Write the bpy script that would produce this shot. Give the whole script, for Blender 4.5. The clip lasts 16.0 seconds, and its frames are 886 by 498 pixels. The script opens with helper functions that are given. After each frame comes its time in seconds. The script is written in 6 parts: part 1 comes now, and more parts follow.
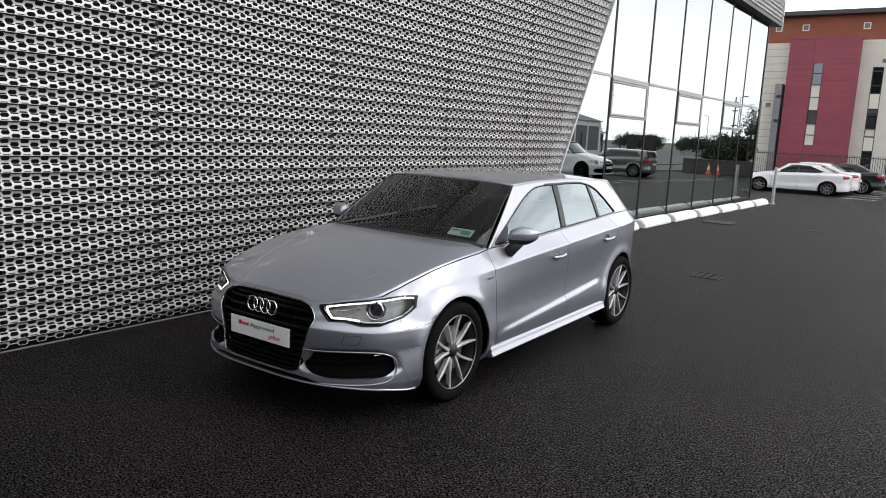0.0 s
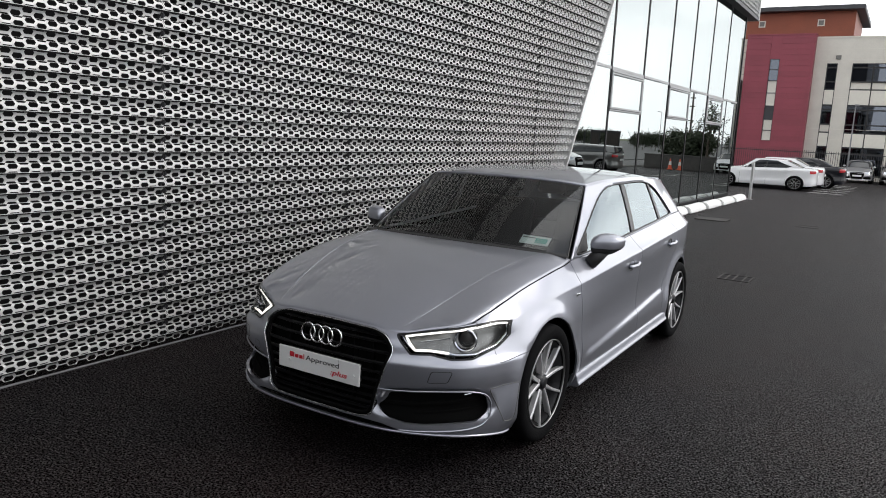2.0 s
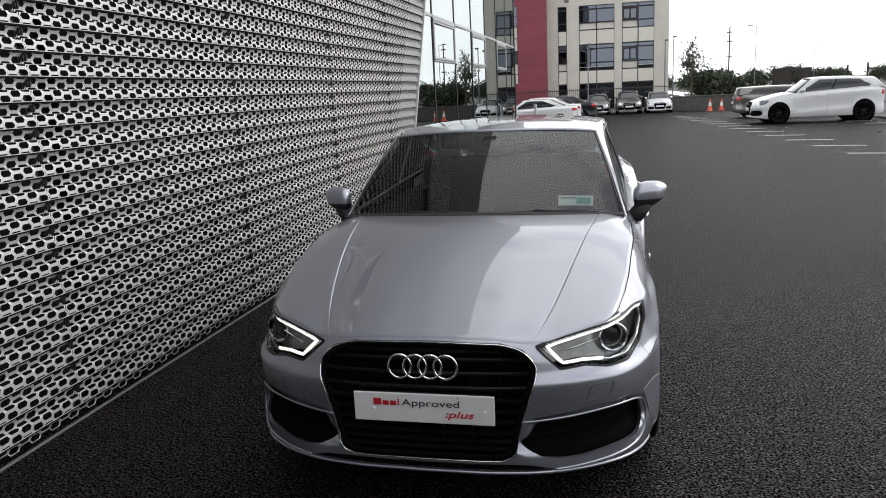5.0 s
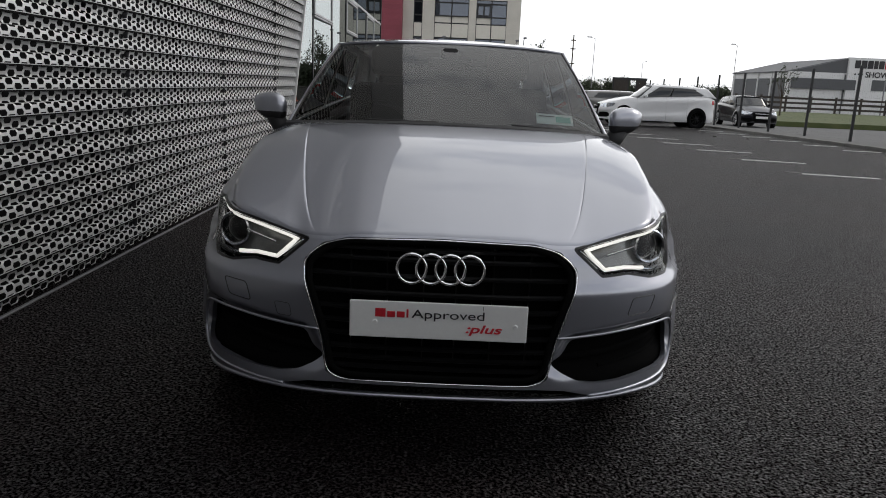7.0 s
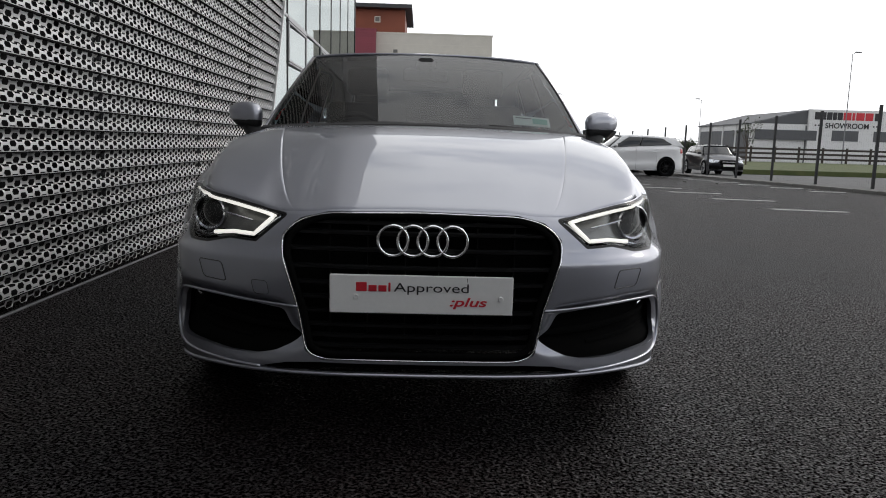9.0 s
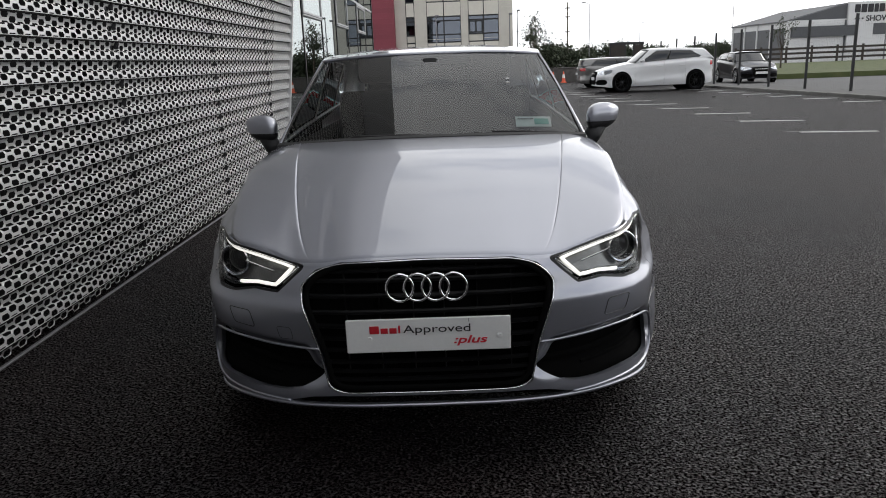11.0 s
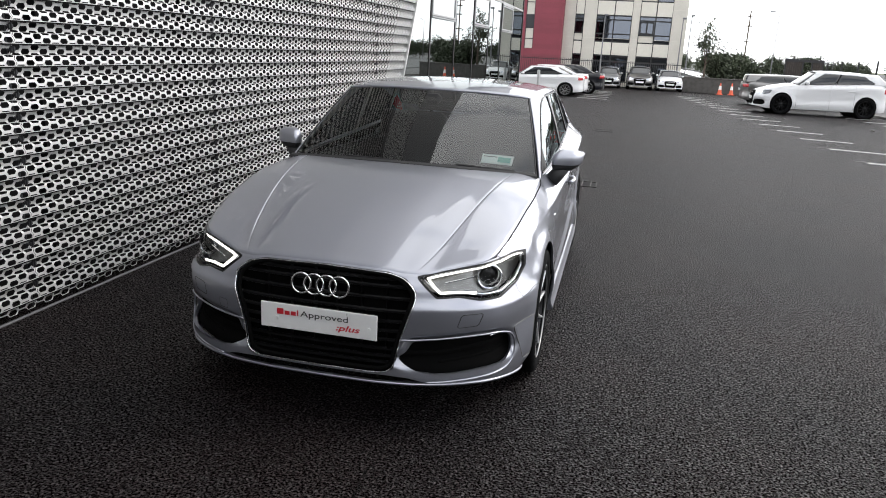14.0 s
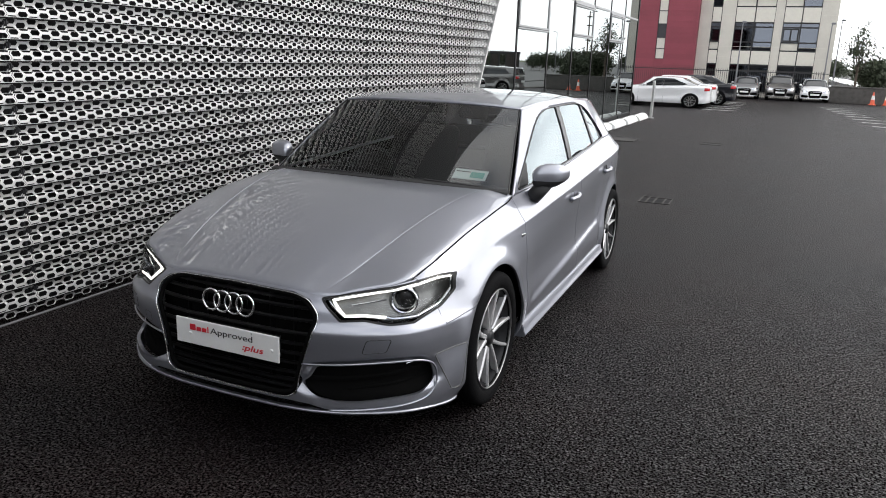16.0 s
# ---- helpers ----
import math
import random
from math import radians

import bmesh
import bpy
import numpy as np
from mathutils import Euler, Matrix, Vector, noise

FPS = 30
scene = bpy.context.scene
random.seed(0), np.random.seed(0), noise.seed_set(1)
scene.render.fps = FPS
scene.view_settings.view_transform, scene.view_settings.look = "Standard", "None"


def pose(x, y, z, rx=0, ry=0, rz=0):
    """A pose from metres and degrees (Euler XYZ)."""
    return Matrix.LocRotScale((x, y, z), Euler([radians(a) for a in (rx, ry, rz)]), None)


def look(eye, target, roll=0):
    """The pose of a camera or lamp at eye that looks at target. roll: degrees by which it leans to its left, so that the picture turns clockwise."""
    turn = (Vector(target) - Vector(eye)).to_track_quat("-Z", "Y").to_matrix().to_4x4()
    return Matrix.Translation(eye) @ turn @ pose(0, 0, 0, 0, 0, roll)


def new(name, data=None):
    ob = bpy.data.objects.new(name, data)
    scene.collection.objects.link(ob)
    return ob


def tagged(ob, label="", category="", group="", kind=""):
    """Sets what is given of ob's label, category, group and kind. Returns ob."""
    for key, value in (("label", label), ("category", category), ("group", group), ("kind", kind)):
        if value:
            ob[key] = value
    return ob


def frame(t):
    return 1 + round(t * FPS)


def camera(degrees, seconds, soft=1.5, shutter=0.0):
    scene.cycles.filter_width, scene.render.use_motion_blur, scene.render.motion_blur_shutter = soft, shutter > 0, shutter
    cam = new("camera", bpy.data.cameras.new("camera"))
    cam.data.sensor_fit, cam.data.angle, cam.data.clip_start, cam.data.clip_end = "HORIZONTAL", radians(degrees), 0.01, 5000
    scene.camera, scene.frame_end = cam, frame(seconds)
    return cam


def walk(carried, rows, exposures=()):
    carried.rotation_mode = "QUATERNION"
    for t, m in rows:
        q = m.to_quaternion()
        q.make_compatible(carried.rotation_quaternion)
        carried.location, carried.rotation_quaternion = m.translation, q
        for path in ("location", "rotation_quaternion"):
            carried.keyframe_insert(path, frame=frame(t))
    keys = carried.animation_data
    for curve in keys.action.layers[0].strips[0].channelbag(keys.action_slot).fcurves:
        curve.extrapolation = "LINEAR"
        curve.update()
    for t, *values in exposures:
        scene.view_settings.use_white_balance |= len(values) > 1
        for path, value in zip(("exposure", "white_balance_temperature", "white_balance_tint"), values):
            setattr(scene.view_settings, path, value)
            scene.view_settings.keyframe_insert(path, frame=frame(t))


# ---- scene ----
cam = camera(62.1, 16.0, soft=1.0)
PATH = [
    (0, (3.344, -2.873, 1.702), (2.206, -1.26, 1.381), 2.9),
    (0.5, (3.185, -2.816, 1.677), (2.004, -1.234, 1.359), 3.7),
    (1, (2.92, -2.713, 1.659), (1.732, -1.132, 1.36), 5.3),
    (1.5, (2.623, -2.671, 1.641), (1.504, -1.04, 1.348), 4.0),
    (2, (2.314, -2.663, 1.64), (1.284, -0.979, 1.314), 2.9),
    (2.5, (1.977, -2.563, 1.611), (0.977, -0.866, 1.265), 1.6),
    (3, (1.707, -2.529, 1.595), (0.791, -0.787, 1.241), 3.0),
    (3.5, (1.428, -2.569, 1.598), (0.667, -0.757, 1.226), 1.5),
    (6, (0.175, -2.185, 1.49), (-0.003, -0.248, 1.027), 0.0),
    (6.5, (0.013, -2.1, 1.385), (-0.014, -0.159, 0.904), 2.5),
    (7, (0.003, -2.052, 1.135), (0.004, -0.101, 0.697), 2.5),
    (7.5, (-0.013, -2.039, 0.99), (0.031, -0.074, 0.621), 3.4),
    (8, (-0.012, -2.026, 0.898), (0.045, -0.051, 0.584), 3.2),
    (8.5, (-0.008, -2.037, 0.89), (0.039, -0.059, 0.598), 2.1),
    (9, (-0.006, -2.047, 0.883), (0.055, -0.068, 0.6), 1.6),
    (11.5, (0.169, -2.317, 1.43), (0.1, -0.39, 0.901), -3.4),
    (12, (0.285, -2.635, 1.526), (0.119, -0.716, 0.987), -1.9),
    (12.5, (0.477, -2.81, 1.544), (0.318, -0.901, 0.971), -0.2),
    (13, (0.755, -2.905, 1.553), (0.498, -1.008, 0.971), 1.1),
    (13.5, (0.933, -2.83, 1.55), (0.574, -0.937, 1.016), 2.5),
    (14, (1.137, -2.705, 1.586), (0.708, -0.825, 1.059), 3.0),
    (14.5, (1.388, -2.633, 1.591), (0.83, -0.784, 1.074), 3.1),
    (15, (1.605, -2.567, 1.604), (0.952, -0.749, 1.083), 2.0),
    (15.5, (1.754, -2.385, 1.593), (1.026, -0.596, 1.074), 2.6),
    (16, (1.913, -2.219, 1.601), (1.141, -0.445, 1.092), 1.9),
]
walk(cam, [(t, look(e, a, r)) for t, e, a, r in PATH],
     [(0, -0.05), (1.0, -0.08), (2.0, -0.16), (2.5, -0.14), (3.5, -0.02), (6.0, -0.59), (6.5, -0.8), (7.5, -0.83), (9.2, -0.68), (11.5, -0.24), (12.5, 0.43), (13.0, 0.54), (13.5, 0.42), (14.5, 0.22), (16, 0.13)])

# ---- world and light ----
world = bpy.data.worlds.new("overcast_sky")
scene.world = world
world.use_nodes = True
wn, wl = world.node_tree.nodes, world.node_tree.links
sky = wn.new("ShaderNodeTexSky")
sky.sky_type = "NISHITA"
sky.sun_disc = False
sky.sun_elevation = radians(38)
sky.sun_rotation = radians(57)
sky.air_density, sky.dust_density = 1.0, 2.0
coord = wn.new("ShaderNodeTexCoord")
stretch = wn.new("ShaderNodeMapping")
stretch.inputs["Scale"].default_value = (1.0, 1.0, 2.6)
clouds = wn.new("ShaderNodeTexNoise")
clouds.inputs["Scale"].default_value = 2.3
clouds.inputs["Detail"].default_value = 7
clouds.inputs["Roughness"].default_value = 0.55
cover = wn.new("ShaderNodeValToRGB")
cover.color_ramp.elements[0].position, cover.color_ramp.elements[0].color = 0.40, (0.3, 0.3, 0.3, 1)
cover.color_ramp.elements[1].position, cover.color_ramp.elements[1].color = 0.53, (1, 1, 1, 1)
tone = wn.new("ShaderNodeValToRGB")
tone.color_ramp.elements[0].position, tone.color_ramp.elements[0].color = 0.35, (12.0, 12.2, 12.6, 1)
tone.color_ramp.elements[1].position, tone.color_ramp.elements[1].color = 0.70, (14.0, 14.1, 14.2, 1)
veil = wn.new("ShaderNodeMixRGB")
# haze closes the clouds towards the horizon; the cloud deck is brightest round the sun
split = wn.new("ShaderNodeSeparateXYZ")
haze = wn.new("ShaderNodeMapRange")
haze.inputs["From Min"].default_value, haze.inputs["From Max"].default_value = 0.12, 0.42
haze.inputs["To Min"].default_value, haze.inputs["To Max"].default_value = 1.0, 0.0
whole = wn.new("ShaderNodeMath")
whole.operation = "MAXIMUM"
toward = wn.new("ShaderNodeVectorMath")
toward.operation = "DOT_PRODUCT"
toward.inputs[1].default_value = Vector((0.72, 0.55, 0.42)).normalized()
bright = wn.new("ShaderNodeMapRange")
bright.inputs["From Min"].default_value, bright.inputs["From Max"].default_value = -0.7, 0.8
bright.inputs["To Min"].default_value, bright.inputs["To Max"].default_value = 0.94, 1.06
low = wn.new("ShaderNodeMapRange")
low.interpolation_type = "SMOOTHSTEP"
low.inputs["From Min"].default_value, low.inputs["From Max"].default_value = 0.05, 0.75
low.inputs["To Min"].default_value, low.inputs["To Max"].default_value = 1.4, 0.92
both = wn.new("ShaderNodeMath")
both.operation = "MULTIPLY"
shade = wn.new("ShaderNodeMixRGB")
shade.blend_type, shade.inputs["Fac"].default_value = "MULTIPLY", 1.0
back = wn["Background"]
back.inputs["Strength"].default_value = 0.128
wl.new(coord.outputs["Generated"], stretch.inputs["Vector"])
wl.new(stretch.outputs["Vector"], clouds.inputs["Vector"])
wl.new(clouds.outputs["Fac"], cover.inputs["Fac"])
wl.new(clouds.outputs["Fac"], tone.inputs["Fac"])
wl.new(coord.outputs["Generated"], split.inputs[0])
wl.new(split.outputs["Z"], haze.inputs["Value"])
wl.new(haze.outputs["Result"], whole.inputs[0])
wl.new(cover.outputs["Color"], whole.inputs[1])
wl.new(whole.outputs[0], veil.inputs["Fac"])
wl.new(coord.outputs["Generated"], toward.inputs[0])
wl.new(toward.outputs["Value"], bright.inputs["Value"])
wl.new(tone.outputs["Color"], shade.inputs["Color1"])
wl.new(split.outputs["Z"], low.inputs["Value"])
wl.new(low.outputs["Result"], both.inputs[0])
wl.new(bright.outputs["Result"], both.inputs[1])
wl.new(both.outputs[0], shade.inputs["Color2"])
wl.new(sky.outputs["Color"], veil.inputs["Color1"])
wl.new(shade.outputs["Color"], veil.inputs["Color2"])
wl.new(veil.outputs["Color"], back.inputs["Color"])

sun_data = bpy.data.lights.new("sun", "SUN")
sun_data.energy, sun_data.angle, sun_data.color = 1.2, radians(25), (1.0, 0.97, 0.93)
sun = new("sun", sun_data)
sun.matrix_world = look((34, 22, 32), (0, 0, 0))

# ---- materials ----
def mat(name, color, rough=0.6, metal=0.0, vary=0.12, scale=6.0, bump=0.0, bump_scale=60.0, coat=0.0, tint=None, rand=0.0, spec=0.5):
    """A procedural surface: base colour broken up at two scales, with fine relief."""
    m = bpy.data.materials.new(name)
    m.use_nodes = True
    n, l = m.node_tree.nodes, m.node_tree.links
    p = n["Principled BSDF"]
    p.inputs["Roughness"].default_value = rough
    p.inputs["Metallic"].default_value = metal
    p.inputs["Coat Weight"].default_value = coat
    p.inputs["Coat Roughness"].default_value = 0.03
    p.inputs["Specular IOR Level"].default_value = spec
    tc = n.new("ShaderNodeTexCoord")
    big, fine = n.new("ShaderNodeTexNoise"), n.new("ShaderNodeTexNoise")
    big.inputs["Scale"].default_value, big.inputs["Detail"].default_value = scale, 4
    fine.inputs["Scale"].default_value, fine.inputs["Detail"].default_value = scale * 14, 3
    for q in (big, fine):
        l.new(tc.outputs["Object"], q.inputs["Vector"])
    add = n.new("ShaderNodeMath")
    add.operation = "ADD"
    l.new(big.outputs["Fac"], add.inputs[0])
    l.new(fine.outputs["Fac"], add.inputs[1])
    ramp = n.new("ShaderNodeValToRGB")
    second = tint or color
    ramp.color_ramp.elements[0].position, ramp.color_ramp.elements[1].position = 0.32, 0.68
    ramp.color_ramp.elements[0].color = (*[max(0.0, c * (1 - vary)) for c in second], 1)
    ramp.color_ramp.elements[1].color = (*[min(1.0, c * (1 + vary)) for c in color], 1)
    half = n.new("ShaderNodeMath")
    half.operation = "MULTIPLY"
    half.inputs[1].default_value = 0.5
    l.new(add.outputs[0], half.inputs[0])
    l.new(half.outputs[0], ramp.inputs["Fac"])
    out = ramp.outputs["Color"]
    if rand:
        info, hsv, mr = n.new("ShaderNodeObjectInfo"), n.new("ShaderNodeHueSaturation"), n.new("ShaderNodeMapRange")
        mr.inputs["To Min"].default_value, mr.inputs["To Max"].default_value = 1 - rand, 1 + rand
        l.new(info.outputs["Random"], mr.inputs["Value"])
        l.new(mr.outputs["Result"], hsv.inputs["Value"])
        l.new(out, hsv.inputs["Color"])
        out = hsv.outputs["Color"]
    l.new(out, p.inputs["Base Color"])
    if bump:
        b, bn = n.new("ShaderNodeBump"), n.new("ShaderNodeTexNoise")
        bn.inputs["Scale"].default_value, bn.inputs["Detail"].default_value = bump_scale, 3
        b.inputs["Strength"].default_value, b.inputs["Distance"].default_value = bump, 0.01
        l.new(tc.outputs["Object"], bn.inputs["Vector"])
        l.new(bn.outputs["Fac"], b.inputs["Height"])
        l.new(b.outputs["Normal"], p.inputs["Normal"])
    return m


def asphalt_material():
    """Dark rolled asphalt: pale stone chips in black binder, worn and stained patches."""
    m = mat("asphalt", (0.0074, 0.0062, 0.0076), 0.5, vary=0.25, scale=0.35, bump=0.0, spec=0.38)
    n, l = m.node_tree.nodes, m.node_tree.links
    p = n["Principled BSDF"]
    tc = n.new("ShaderNodeTexCoord")
    chips = n.new("ShaderNodeTexVoronoi")
    chips.inputs["Scale"].default_value = 85
    grain = n.new("ShaderNodeTexNoise")
    grain.inputs["Scale"].default_value, grain.inputs["Detail"].default_value = 100, 5
    grain.inputs["Roughness"].default_value = 0.62
    stains = n.new("ShaderNodeTexNoise")
    stains.inputs["Scale"].default_value, stains.inputs["Detail"].default_value = 0.9, 6
    for q in (chips, grain, stains):
        l.new(tc.outputs["Object"], q.inputs["Vector"])
    base = p.inputs["Base Color"].links[0].from_socket
    cr = n.new("ShaderNodeValToRGB")
    cr.color_ramp.elements[0].position, cr.color_ramp.elements[0].color = 0.47, (0.03, 0.03, 0.03, 1)
    cr.color_ramp.elements[1].position, cr.color_ramp.elements[1].color = 0.66, (5.0, 4.7, 4.4, 1)
    l.new(grain.outputs["Fac"], cr.inputs["Fac"])
    mul = n.new("ShaderNodeMixRGB")
    mul.blend_type, mul.inputs["Fac"].default_value = "MULTIPLY", 1
    l.new(base, mul.inputs["Color1"])
    l.new(cr.outputs["Color"], mul.inputs["Color2"])
    sr = n.new("ShaderNodeValToRGB")
    sr.color_ramp.elements[0].position, sr.color_ramp.elements[0].color = 0.38, (0.72, 0.72, 0.74, 1)
    sr.color_ramp.elements[1].position, sr.color_ramp.elements[1].color = 0.62, (1.22, 1.10, 0.98, 1)
    l.new(stains.outputs["Fac"], sr.inputs["Fac"])
    mul2 = n.new("ShaderNodeMixRGB")
    mul2.blend_type, mul2.inputs["Fac"].default_value = "MULTIPLY", 1
    l.new(mul.outputs["Color"], mul2.inputs["Color1"])
    l.new(sr.outputs["Color"], mul2.inputs["Color2"])
    l.new(mul2.outputs["Color"], p.inputs["Base Color"])
    wet = n.new("ShaderNodeMapRange")
    wet.inputs["From Min"].default_value, wet.inputs["From Max"].default_value = 0.46, 0.66
    wet.inputs["To Min"].default_value, wet.inputs["To Max"].default_value = 0.0, 1.0
    l.new(grain.outputs["Fac"], wet.inputs["Value"])
    facet, gleam, shine = n.new("ShaderNodeMath"), n.new("ShaderNodeMapRange"), n.new("ShaderNodeMath")
    facet.operation, facet.inputs[1].default_value = "POWER", 2.5
    gleam.inputs["To Min"].default_value, gleam.inputs["To Max"].default_value = 0.10, 1.95
    shine.operation = "MULTIPLY"
    l.new(chips.outputs["Color"], facet.inputs[0])
    l.new(facet.outputs[0], gleam.inputs["Value"])
    l.new(wet.outputs["Result"], shine.inputs[0])
    l.new(gleam.outputs["Result"], shine.inputs[1])
    l.new(shine.outputs[0], p.inputs["Specular IOR Level"])
    high = n.new("ShaderNodeMath")
    high.operation = "ADD"
    l.new(chips.outputs["Distance"], high.inputs[0])
    l.new(grain.outputs["Fac"], high.inputs[1])
    b = n.new("ShaderNodeBump")
    b.inputs["Strength"].default_value, b.inputs["Distance"].default_value = 0.75, 0.010
    l.new(high.outputs[0], b.inputs["Height"])
    l.new(b.outputs["Normal"], p.inputs["Normal"])
    return m


def glass_material(name, color, rough=0.0, clear=0.5, gloss_ior=1.5, sheen=(1, 1, 1)):
    """Tinted pane: part mirror by Fresnel, part see-through with a tint."""
    m = bpy.data.materials.new(name)
    m.use_nodes = True
    n, l = m.node_tree.nodes, m.node_tree.links
    n.remove(n["Principled BSDF"])
    out = n["Material Output"]
    fr, tr, gl, mx = (n.new("ShaderNode" + k) for k in ("Fresnel", "BsdfTransparent", "BsdfGlossy", "MixShader"))
    fr.inputs["IOR"].default_value = gloss_ior
    tr.inputs["Color"].default_value = (*[c * clear for c in color], 1)
    gl.inputs["Roughness"].default_value = rough
    gl.inputs["Color"].default_value = (*sheen, 1)
    l.new(fr.outputs[0], mx.inputs[0])
    l.new(tr.outputs[0], mx.inputs[1])
    l.new(gl.outputs[0], mx.inputs[2])
    l.new(mx.outputs[0], out.inputs["Surface"])
    return m


def glow(name, color, strength):
    m = bpy.data.materials.new(name)
    m.use_nodes = True
    p = m.node_tree.nodes["Principled BSDF"]
    p.inputs["Base Color"].default_value = (*color, 1)
    p.inputs["Emission Color"].default_value = (*color, 1)
    p.inputs["Emission Strength"].default_value = strength
    return m


ASPHALT = asphalt_material()
CLAD = mat("pale_perforated_metal", (0.56, 0.56, 0.556), 0.42, 0.3, vary=0.06, scale=1.5)
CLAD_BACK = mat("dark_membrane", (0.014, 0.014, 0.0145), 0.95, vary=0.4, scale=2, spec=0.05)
TAR = mat("tar", (0.004, 0.004, 0.004), 0.7, spec=0.1)
RAIL = mat("galvanised_rail", (0.20, 0.20, 0.21), 0.5, 0.6)
MULLION = mat("black_aluminium", (0.008, 0.008, 0.009), 0.5, 0.0, scale=3, spec=0.15)
TRANSOM = mat("grey_aluminium", (0.34, 0.345, 0.35), 0.4, 0.4, scale=3)
FACADE_GLASS = glass_material("facade_glass", (0.75, 0.9, 0.85), clear=0.18, gloss_ior=6.5, sheen=(0.94, 1.0, 0.99))
CREAM = mat("cream_stone", (0.60, 0.57, 0.51), 0.8, vary=0.08, scale=1.2, bump=0.1, bump_scale=8, rand=0.03)
REDCLAD = mat("red_cladding", (0.235, 0.044, 0.064), 0.6, vary=0.12, scale=0.8, rand=0.07)
BROWN = mat("brown_cladding", (0.22, 0.055, 0.025), 0.6, vary=0.15, scale=0.8)
DARKTRIM = mat("dark_trim", (0.035, 0.035, 0.04), 0.5)
WIN_GLASS = glass_material("window_glass", (0.35, 0.42, 0.5), clear=0.4, gloss_ior=2.1, sheen=(0.72, 0.79, 0.92))
# dark room colour: the dimness behind the panes is put into the surfaces
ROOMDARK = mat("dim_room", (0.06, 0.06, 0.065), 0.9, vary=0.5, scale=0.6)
PANEL_PALE = mat("pale_panel", (0.66, 0.63, 0.56), 0.6, vary=0.06)
WHITE = mat("white_paint", (0.78, 0.78, 0.77), 0.5, vary=0.06, scale=3, bump=0.06)
LINE = mat("worn_white_line", (0.62, 0.62, 0.60), 0.8, vary=0.35, scale=5)
LINE_OLD = mat("faded_white_line", (0.22, 0.22, 0.21), 0.9, vary=0.6, scale=9)
CONC = mat("kerb_concrete", (0.17, 0.165, 0.155), 0.9, vary=0.2, scale=3, bump=0.3)
PAVE = mat("grey_paving", (0.10, 0.10, 0.098), 0.9, vary=0.15, scale=1.0, bump=0.2)
ROAD2 = mat("old_road", (0.11, 0.11, 0.11), 0.9, vary=0.12, scale=0.4, bump=0.2)
GRASS = mat("mown_grass", (0.080, 0.085, 0.032), 0.9, vary=0.35, scale=1.5, bump=0.8, bump_scale=30, tint=(0.07, 0.11, 0.03))
STEEL = mat("brushed_steel", (0.6, 0.6, 0.6), 0.3, 0.9)
BLACKPOST = mat("black_post", (0.018, 0.018, 0.02), 0.5)
WIRE = mat("dark_wire", (0.02, 0.02, 0.022), 0.6, 0.0)
TIMBER = mat("dark_timber", (0.045, 0.037, 0.032), 0.85, vary=0.25, scale=3)
CORR_WHITE = mat("white_profiled_sheet", (0.66, 0.66, 0.66), 0.55, vary=0.05, scale=0.7)
CORR_GREY = mat("grey_profiled_sheet", (0.085, 0.088, 0.095), 0.6, vary=0.08, scale=0.7)
INK = mat("sign_ink", (0.015, 0.015, 0.018), 0.5)
RED = mat("sign_red", (0.55, 0.02, 0.035), 0.45)
BARK = mat("bark", (0.09, 0.07, 0.055), 0.95, vary=0.3, bump=0.6, bump_scale=20)
LEAF = mat("leaf", (0.045, 0.058, 0.030), 0.7, vary=0.4, scale=0.8, tint=(0.028, 0.040, 0.018))
CONE_ORANGE = mat("cone_orange", (0.75, 0.13, 0.06), 0.5)
BLACKFRAME = mat("black_window_frame", (0.008, 0.008, 0.009), 0.5)
STONEWALL = mat("rubble_stone", (0.085, 0.08, 0.075), 0.9, vary=0.35, scale=4, bump=0.6, bump_scale=12)
IRON = mat("cast_iron", (0.035, 0.033, 0.031), 0.7, 0.4, vary=0.3, scale=10)


# ---- mesh helpers ----
def thing(name, label, category="", group="", kind="", m=None):
    ob = new(name)
    ob.empty_display_size = 0.2
    if m is not None:
        ob.matrix_world = m
    return tagged(ob, label, category, group, kind)


def finish(bm, name, smooth=False):
    me = bpy.data.meshes.new(name)
    bm.to_mesh(me)
    bm.free()
    if smooth:
        me.shade_smooth()
    return me


def part(name, shape, material, parent=None, label="", smooth=False, angle=None):
    """Links a bmesh or a mesh as one object, under a thing or a part."""
    me = finish(shape, name, smooth or angle is not None) if isinstance(shape, bmesh.types.BMesh) else shape
    if material is not None and not me.materials:
        me.materials.append(material)
    if angle is not None:
        me.set_sharp_from_angle(angle=radians(angle))
    ob = new(name, me)
    ob.parent = parent
    return tagged(ob, label)


def box(x0, x1, y0, y1, z0, z1, bevel=0.0, bm=None, seg=1):
    own = bm is None
    bm = bmesh.new() if own else bm
    c = bmesh.ops.create_cube(bm, size=1, matrix=Matrix.Translation(((x0 + x1) / 2, (y0 + y1) / 2, (z0 + z1) / 2))
                              @ Matrix.Diagonal((abs(x1 - x0), abs(y1 - y0), abs(z1 - z0), 1)))
    if bevel:
        edges = {e for v in c["verts"] for e in v.link_edges}
        bmesh.ops.bevel(bm, geom=list(edges), offset=bevel, segments=seg, affect="EDGES", profile=0.5)
    return bm


